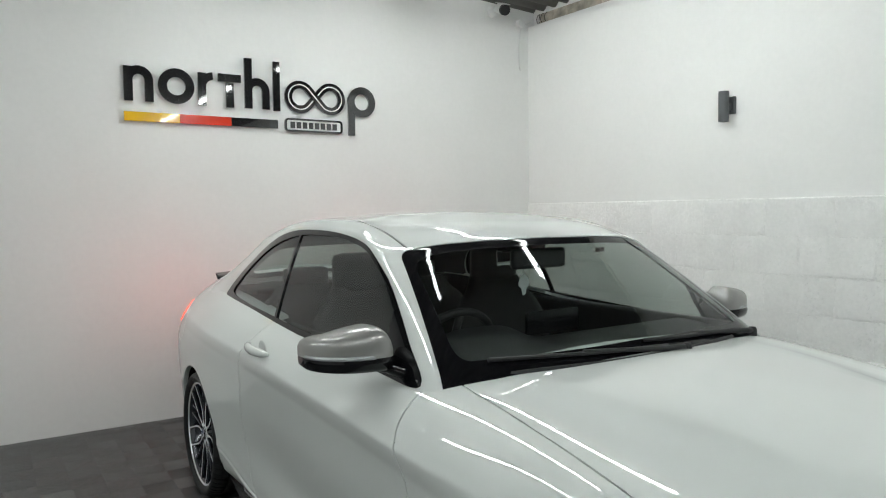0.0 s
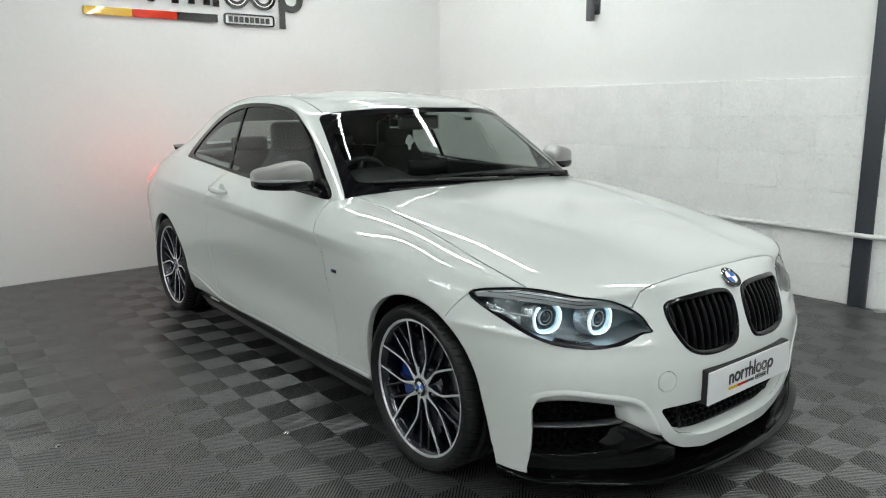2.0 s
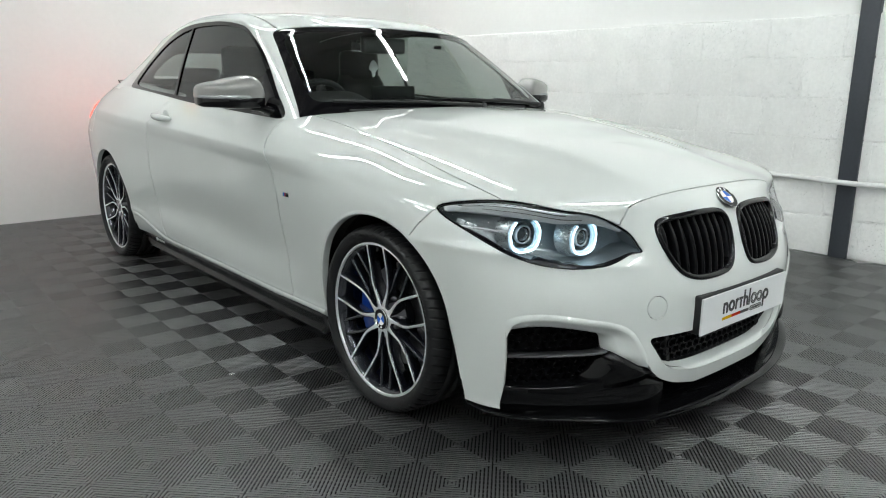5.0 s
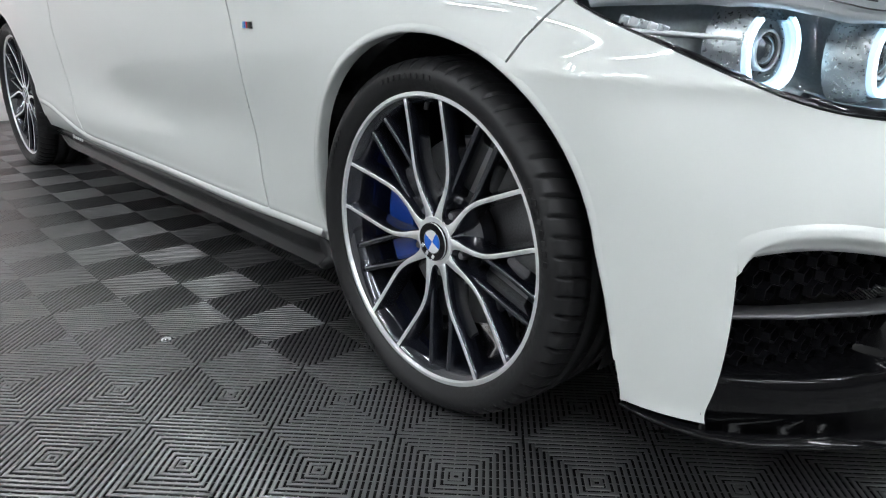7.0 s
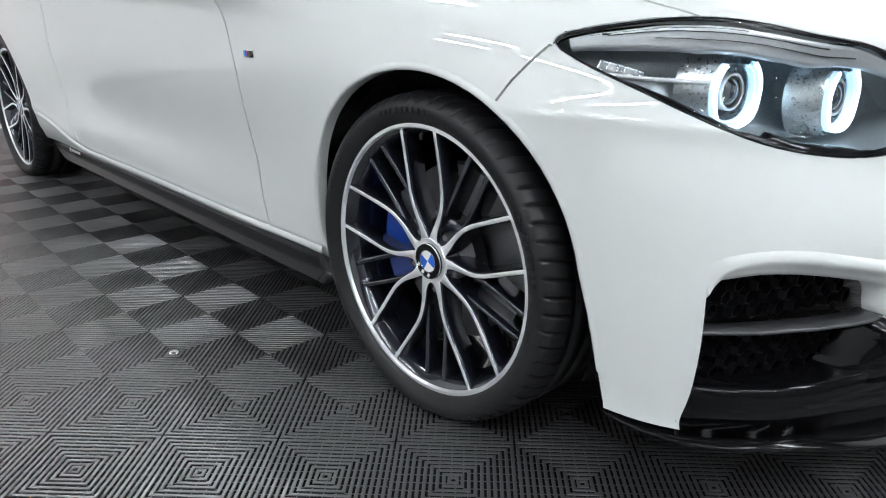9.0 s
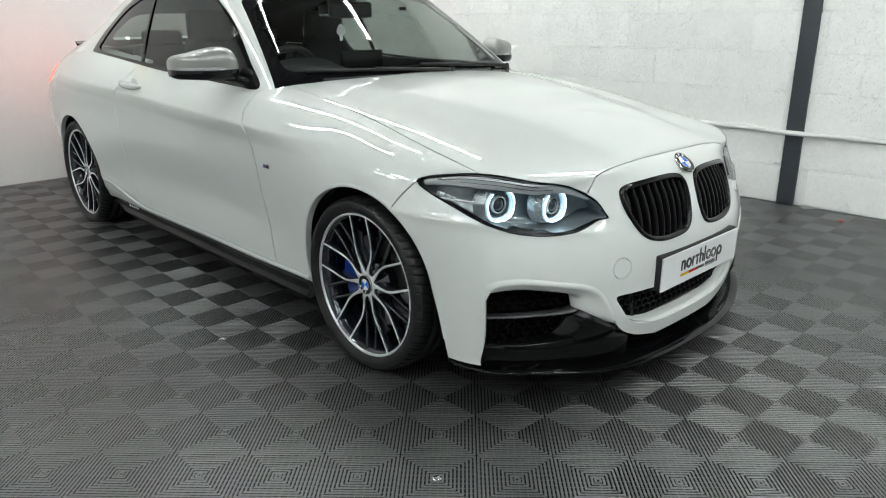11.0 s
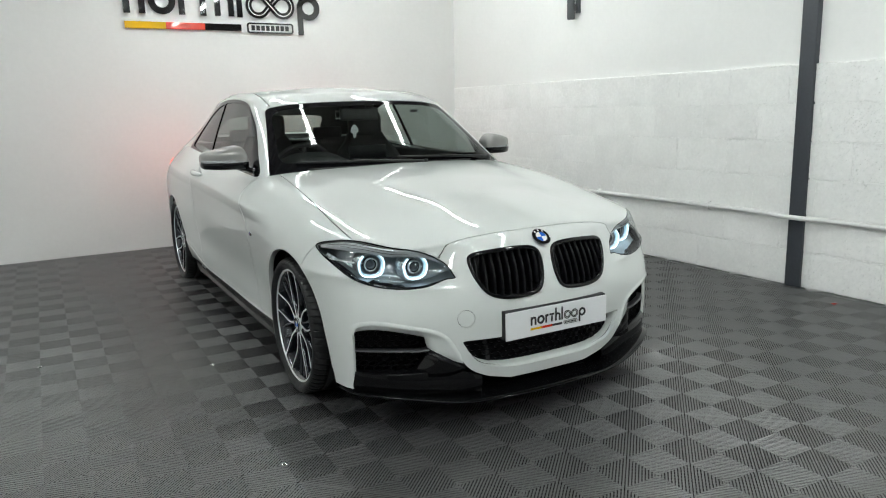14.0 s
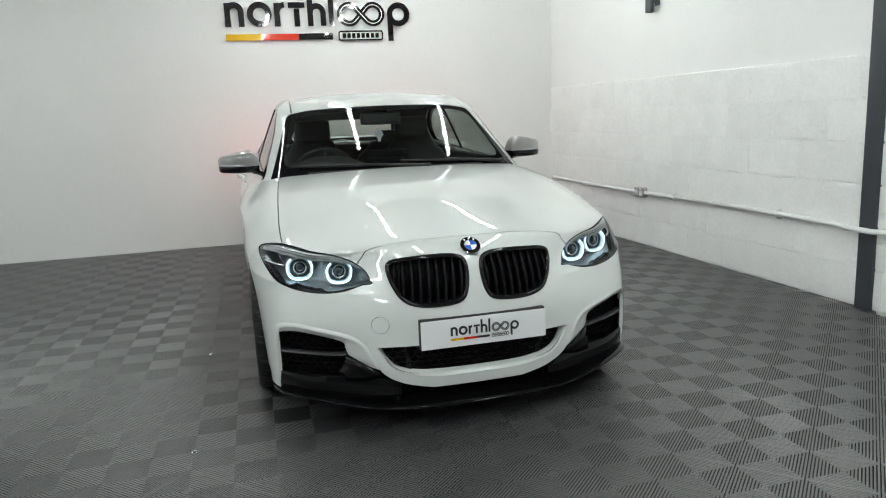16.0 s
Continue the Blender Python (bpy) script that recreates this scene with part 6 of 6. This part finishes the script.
# show plate on its black holder
plate = part("plate", box((0.020, -.774, .380), (.514, .006, .113), .002), PLATE_WHITE, car, "white show plate with printed bars and rings", smooth=False)
part("holder", box((0.018, -.753, .3845), (.518, .036, .118), .006), MATT_BLACK, plate, "black plate holder")
sign_shapes(plate, .155, .015 - .135, .349, -.7786, -.777, PRINT_BLACK, 0.08)

# rear lip and aerial
b = bmesh.new()
prev = None
for x in np.linspace(-.54, .54, 31):
    y = 3.56 - .35 * x * x
    z = 1.012 - .03 * abs(x) ** 2
    row = [b.verts.new((x, y + dy, z + dz)) for dy, dz in ((-.09, -.008), (-.03, .008), (.02, .024), (.024, .020), (.0, .0), (-.02, -.02))]
    if prev:
        for k in range(6):
            b.faces.new((prev[k], prev[(k + 1) % 6], row[(k + 1) % 6], row[k]))
    prev = row
part("boot_spoiler", sharpen(b, 50), GLOSS_BLACK, car, "gloss black boot lid spoiler")
b = bmesh.new()
prev = None
for f in np.linspace(0, 1, 10):
    y, h, w = 2.20 + .14 * f, .001 + .010 * f ** 1.6, .008 + .014 * f
    row = [b.verts.new((x, y, 1.345 - .05 * f + z)) for x, z in ((-w, -.01), (-w * .6, h * .6), (0, h), (w * .6, h * .6), (w, -.01))]
    if prev:
        for k in range(4):
            b.faces.new((prev[k], prev[k + 1], row[k + 1], row[k]))
    prev = row
b.faces.new(prev)
part("aerial_fin", b, PAINT, car, "small white roof aerial fin")

# wipers, lying along the foot of the windscreen


def screen_point(x, up, out):
    """A point before the windscreen, so far above its foot."""
    z = .934 - .012 * x * x + up
    hit = dome_tree.ray_cast(Vector((-abs(x) - 1e-4, -2, z)), Vector((0, 1, 0)))[0]
    return Vector((x, (hit.y if hit else .62) - out, z))


for x0, x1, lift in ((.16, -.50, .020), (.63, .06, .022)):
    arm = [screen_point(x0 + (x1 - x0) * .62 * f, .004 + (lift + .006) * f, .022 - .006 * f) for f in np.linspace(0, 1, 9)]
    w = part("wiper", tube(arm, [.010, .010, .009, .008, .008, .007, .007, .006, .006], sides=8), MATT_BLACK, car, "black wiper arm")
    blade = [screen_point(x0 - .02 + (x1 - x0) * f, .012 + lift * f, .011) for f in np.linspace(.08, 1.05, 16)]
    part("blade", tube(blade, .0065, sides=8), MATT_BLACK, w)
    part("cap", shifted(lathe([(.014, 0), (.012, .012), (.0, .016), (-.02, .016)], 16, axis="z"), Matrix.Translation(arm[0])), MATT_BLACK, w)

# interior
b = bmesh.new()
prev = None
for x in np.linspace(-.66, .66, 45):
    hump = math.exp(-((x + .36) / .19) ** 4) * .062
    c = .33 * x * x
    row = [b.verts.new((x, y, z)) for y, z in ((.66 + c, .915), (.80 + c * .6, .925), (.93, .932 + hump * .5), (1.02, .935 + hump), (1.09, .920 + hump * .8), (1.12, .86), (1.10, .70), (.66, .70))]
    if prev:
        for k in range(7):
            b.faces.new((prev[k], prev[k + 1], row[k + 1], row[k]))
    prev = row
dash = part("dashboard", b, DASH, car, "black soft-touch dashboard")
part("display", box((.02, 1.075, .975), (.25, .02, .085), .008), GLOSS_BLACK, dash, "dark display screen")
m = pose(-.36, 1.20, .875, -62, 0, 0)
sw = part("steering_wheel", tube([m @ Vector((.182 * math.cos(a), .182 * math.sin(a), 0)) for a in np.linspace(0, 2 * math.pi, 41)[:-1]], .0145, sides=10, closed=True), LEATHER, car, "black leather steering wheel")
part("boss", shifted(box((0, -.01, -.01), (.16, .13, .05), .025), m), LEATHER, sw)
for a in (0, 180, 270):
    part("spoke", tube([m @ Vector((.06 * math.cos(radians(a)), .06 * math.sin(radians(a)), -.006)), m @ Vector((.175 * math.cos(radians(a)), .175 * math.sin(radians(a)), 0))], .014, sides=8), SATIN_BLACK, sw)


def seat(x, y, z, w, top, lean):
    b = bmesh.new()
    prev = None
    for f in np.linspace(0, 1, 12):
        zz = z + (top - z) * f
        yy = y + lean * f
        ww = w * (.92 + .16 * math.sin(math.pi * min(f * 1.05, 1)) - .38 * step((f - .74) / .26))
        d = .055 * (1 - .35 * f)
        row = [b.verts.new((x + dx * ww, yy + dy * d, zz)) for dx, dy in ((-.5, 0), (-.46, -1), (-.36, -1.25), (-.15, -.8), (.15, -.8), (.36, -1.25), (.46, -1), (.5, 0), (.42, 1), (-.42, 1))]
        if prev:
            for k in range(10):
                b.faces.new((prev[k], prev[(k + 1) % 10], row[(k + 1) % 10], row[k]))
        prev = row
    b.faces.new(prev[::-1])
    return b


for x in (-.36, .36):
    st = part("front_seat", seat(x, 1.70, .42, .50, 1.07, .19), LEATHER, car, "black leather sports seat")
    part("headrest", box((x, 1.885, 1.125), (.25, .085, .17), .04, turn=None), LEATHER, st)
    part("cushion", box((x, 1.48, .46), (.50, .50, .16), .05), LEATHER, st)
for x in (-.33, .33):
    st = part("rear_seat", seat(x, 2.42, .45, .60, 1.02, .14), LEATHER, car, "black leather rear seat")
    part("headrest", box((x, 2.575, 1.055), (.24, .07, .10), .03), LEATHER, st)
part("parcel_shelf", box((0, 2.86, .985), (1.15, .5, .03), .01), DASH, car, "black parcel shelf")
for s in (-1, 1):
    part("door_lining", box((s * .697, 1.62, .743), (.05, 1.66, .40), .016), DASH, car, "black inner door lining")
part("cabin_floor", box((0, 1.75, .33), (1.30, 2.1, .08), .02), UNDER, car, "dark cabin floor")
rv = part("rear_view_mirror", box((0, 1.13, 1.205), (.25, .035, .075), .016), SATIN_BLACK, car, "black rear-view mirror")
part("stem", tube(((0, 1.20, 1.235), (0, 1.235, 1.262)), .012, sides=10), SATIN_BLACK, rv)
part("sensor_cover", box((0, 1.20, 1.245), (.10, .12, .03), .012, turn=None), SATIN_BLACK, rv)
part("glass", box((0, 1.234, 1.205), (.225, .003, .058), .012), CHROME, rv)
fresh = prism(smooth_outline([(-.018, 1.125), (.0, 1.14), (.018, 1.125), (.026, 1.10), (.012, 1.085), (.008, 1.065), (-.006, 1.06), (-.012, 1.085), (-.026, 1.098)], 36), 1.212, 1.2145)
part("air_freshener", fresh, PAPER, rv, "pale card air freshener", smooth=False)
part("cord", tube(((0, 1.213, 1.14), (0, 1.213, 1.17)), .0012, sides=5), MATT_BLACK, rv)
part("sticker", box((.44, 1.25, 1.215), (.05, .004, .018), .001), SATIN_BLACK, car)

# ---- blocks and floor tiles ----


def edged(i, n, rim):
    """Steps from 0 to 1 with a narrow first and last one."""
    return 0 if i == 0 else 1 if i == n - 1 else rim + (1 - 2 * rim) * (i - 1) / (n - 3)


def block_piece(w, h, d, seed):
    """One painted block with worn edges and a hummocky face towards -x."""
    random.seed(seed)
    b = bmesh.new()
    nu, nv = 19, 11
    rows = []
    for j in range(nv):
        row = []
        for i in range(nu):
            y = (edged(i, nu, .006 / w) - .5) * w
            z = (edged(j, nv, .006 / h) - .5) * h
            e = min(i, nu - 1 - i, j, nv - 1 - j)
            x = .0022 * noise.noise(Vector((y * 9, z * 9, seed * 7.3))) + .0012 * noise.noise(Vector((y * 26, z * 26, seed * 3.1)))
            if e == 0:
                x += .0006 + random.uniform(0, .006) * (random.random() < .16)
                y *= 1 - random.uniform(0, .010)
                z *= 1 - random.uniform(0, .030) * (.4 + .6 * (random.random() < .3))
            row.append(b.verts.new((x, y, z)))
        rows.append(row)
    for j in range(nv - 1):
        for i in range(nu - 1):
            b.faces.new((rows[j][i], rows[j][i + 1], rows[j + 1][i + 1], rows[j + 1][i]))
    rim = [e for e in b.edges if len(e.link_faces) == 1]
    for e in rim:
        e.smooth = False
    for g in bmesh.ops.extrude_edge_only(b, edges=rim)["geom"]:
        if isinstance(g, bmesh.types.BMVert):
            g.co.x = d
    me = bpy.data.meshes.new("block")
    bmesh.ops.recalc_face_normals(b, faces=b.faces)
    b.to_mesh(me)
    b.free()
    me.materials.append(BLOCK)
    for p in me.polygons:
        p.use_smooth = True
    return me


base = box((.0125 + .13, -1.5, LEDGE_Z / 2 - .02), (.26, 11.4, LEDGE_Z + .02), 0)
wall_m = pose(side_x(0), 0, 0, 0, 0, math.degrees(WALL_TURN))
block_wall = tagged(part("wall_right_base", base, MORTAR, smooth=False, matrix=wall_m), "white painted concrete block wall under the plaster", "wall", kind="structure")
COURSE, LENGTH = .2400, .452
kinds = [block_piece(LENGTH - .004, COURSE - .0075, .02, k) for k in range(18)]
random.seed(4)
seams = []
for j in range(6):
    z = COURSE * (j + .5)
    y = 4.1 - (.226 if j % 2 else .0)
    while y > -3.2:
        if not (y - LENGTH / 2 > 4.16):
            ob = new("block", random.choice(kinds))
            ob.parent = block_wall
            ob.matrix_basis = pose(random.uniform(0, .0012), y, z + random.uniform(-.002, .002), random.uniform(-.12, .12), 0, random.uniform(-.05, .05)) @ Matrix.Diagonal((1, random.choice((1, -1)), random.choice((1, -1)), 1))
            seams.append((y - LENGTH / 2, z))
        y -= LENGTH
# mortar smeared along the joints, flush in places and open in others
smear = bmesh.new()
for j in range(1, 6):
    prev = None
    for y in np.arange(4.13, -3.4, -.022):
        n1 = noise.noise(Vector((y * 2.3, j * 5.1, 2))) + .5 * noise.noise(Vector((y * 9, j * 5.1, 5)))
        x = min(max(.0060 + .017 * n1, .0004), .012)
        z = COURSE * j + .002 * noise.noise(Vector((y * 6, j, 9)))
        h = .0065 + .003 * noise.noise(Vector((y * 13, j, 4)))
        row = [smear.verts.new((x + dx, y, z + dz)) for dx, dz in ((.012, -h - .002), (.0015, -h), (0, -h * .3), (0, h * .3), (.0015, h), (.012, h + .002))]
        if prev:
            for k in range(5):
                smear.faces.new((prev[k], row[k], row[k + 1], prev[k + 1]))
        prev = row
for q, (y, z0) in enumerate(seams):
    prev = None
    for z in np.linspace(z0 - .118, z0 + .118, 12):
        n1 = noise.noise(Vector((q * 3.7, z * 7, 2)))
        x = min(max(.0002 + .0035 * n1, -.0004), .004)
        row = [smear.verts.new((x + dx, y + dy, z)) for dx, dy in ((.006, -.010), (.0008, -.007), (0, 0), (.0008, .007), (.006, .010))]
        if prev:
            for k in range(4):
                smear.faces.new((prev[k], row[k], row[k + 1], prev[k + 1]))
        prev = row
tagged(part("mortar", smear, MORTAR, block_wall), kind="stuff")
ledge = bmesh.new()
prev = None
for y in np.arange(4.13, -3.4, -.04):
    d = .0015 * noise.noise(Vector((y * 5, 1, 3))) + .001 * noise.noise(Vector((y * 17, 1, 3)))
    row = [ledge.verts.new((x, y, z)) for x, z in ((.004, LEDGE_Z - .016), (.0005 + d, LEDGE_Z - .008), (.002 + d, LEDGE_Z + .001 + d), (.03, LEDGE_Z + .004))]
    if prev:
        for k in range(3):
            ledge.faces.new((prev[k], row[k], row[k + 1], prev[k + 1]))
    prev = row
part("ledge", ledge, MORTAR, block_wall, "painted mortar ledge on the top course")

PITCH = .2129
RIBS = 9


def tile_mesh():
    """A moulded tile of four squares, each of nested square ribs over open gaps."""
    verts, faces = [], []
    s = PITCH
    w = s / 2 / (RIBS + .92)
    for qx in (-.5, .5):
        for qy in (-.5, .5):
            cx, cy = qx * s, qy * s
            for k in range(RIBS + 1):
                o = w * (k + .72) if k else w * .88
                i = o - w * .58 if k else w * .34
                z = 0.0 if k % 3 else .0004
                for a in range(4):
                    c, d = math.cos(a * math.pi / 2), math.sin(a * math.pi / 2)
                    pts = []
                    e = .0010
                    for x, h in ((o, -.0018), (o, z - .0006), (o - e, z), (i + e, z), (i, z - .0006), (i, -.0018)):
                        pts += [(cx - c * x + d * x, cy - d * x - c * x, h), (cx + c * x + d * x, cy + d * x - c * x, h)]
                    n = len(verts)
                    verts += pts
                    for q in range(5):
                        faces.append((n + 2 * q, n + 2 * q + 1, n + 2 * q + 3, n + 2 * q + 2))
    # cross webs a little below the ribs, square to them
    for qx in (-.5, .5):
        for qy in (-.5, .5):
            for a in range(4):
                c, d = math.cos(a * math.pi / 2), math.sin(a * math.pi / 2)
                for t in np.arange(-s / 2 + .0075, s / 2, .0206):
                    lo, hi = -s / 2, -abs(t)
                    if hi - lo < .008:
                        continue
                    n = len(verts)
                    for x, y in ((t - .0012, lo), (t + .0012, lo), (t + .0012, hi), (t - .0012, hi)):
                        verts.append((qx * s + c * x - d * y, qy * s + d * x + c * y, -.0045))
                    faces.append((n, n + 1, n + 2, n + 3))
    me = bpy.data.meshes.new("tile")
    me.from_pydata(verts, [], faces)
    me.materials.append(TILE)
    me.update()
    return me


tile_bed = tagged(part("floor_tiles", box((-1.4, .6, -.022), (9.0, 8.0, .008), 0), SUBFLOOR, smooth=False), "interlocking black ribbed plastic floor tiles", "floor tiles", kind="structure")
tm = tile_mesh()
D = Vector((.0020, .3010)).normalized()
TURN = math.degrees(math.atan2(D.y, D.x)) - 45
v1 = Vector((math.cos(radians(TURN)), math.sin(radians(TURN)))) * PITCH
v2 = Vector((-v1.y, v1.x))
origin = Vector((-1.107, -.053))
cells = []
for i in range(-40, 41):
    for j in range(-40, 41):
        c = origin + (2 * i + .5) * v1 + (2 * j + .5) * v2
        if -4.3 < c.x < 2.75 and -2.75 < c.y < 4.35:
            cells.append((c.x, c.y))
random.seed(9)
for x, y in cells:
    ob = new("tile", tm)
    ob.parent = tile_bed
    ob.matrix_basis = pose(x, y, random.uniform(-.0004, .0004), 0, 0, TURN + 90 * random.randint(0, 3))

# small clear studs pressed into some tile centres
stud = empty("floor_stud", "small clear plastic stud in a tile centre", "stud", group="floor studs")
part("cap", lathe([(.0, 0), (.0035, .0), (.003, .007), (.001, .0125), (-.002, .013)], 20, axis="z"), CHROME, stud)
place = [origin + a * v1 + b_ * v2 for a, b_ in ((-2, -2), (2, 2), (-6, 2), (1, 6), (8, -4), (11, -2))]
stud.matrix_basis = pose(place[0].x, place[0].y, .001)
for p in place[1:]:
    copy_thing(stud, pose(p.x, p.y, .001))
leaf = empty("red_scrap", "small red paper scrap on the floor by the wall", "scrap", at=(2.36, -.50, .001))
part("scrap", prism(smooth_outline([(-.02, -.008), (.0, -.014), (.022, -.004), (.018, .010), (-.012, .012)], 20), .0, .004, axis="z"), RED, leaf)
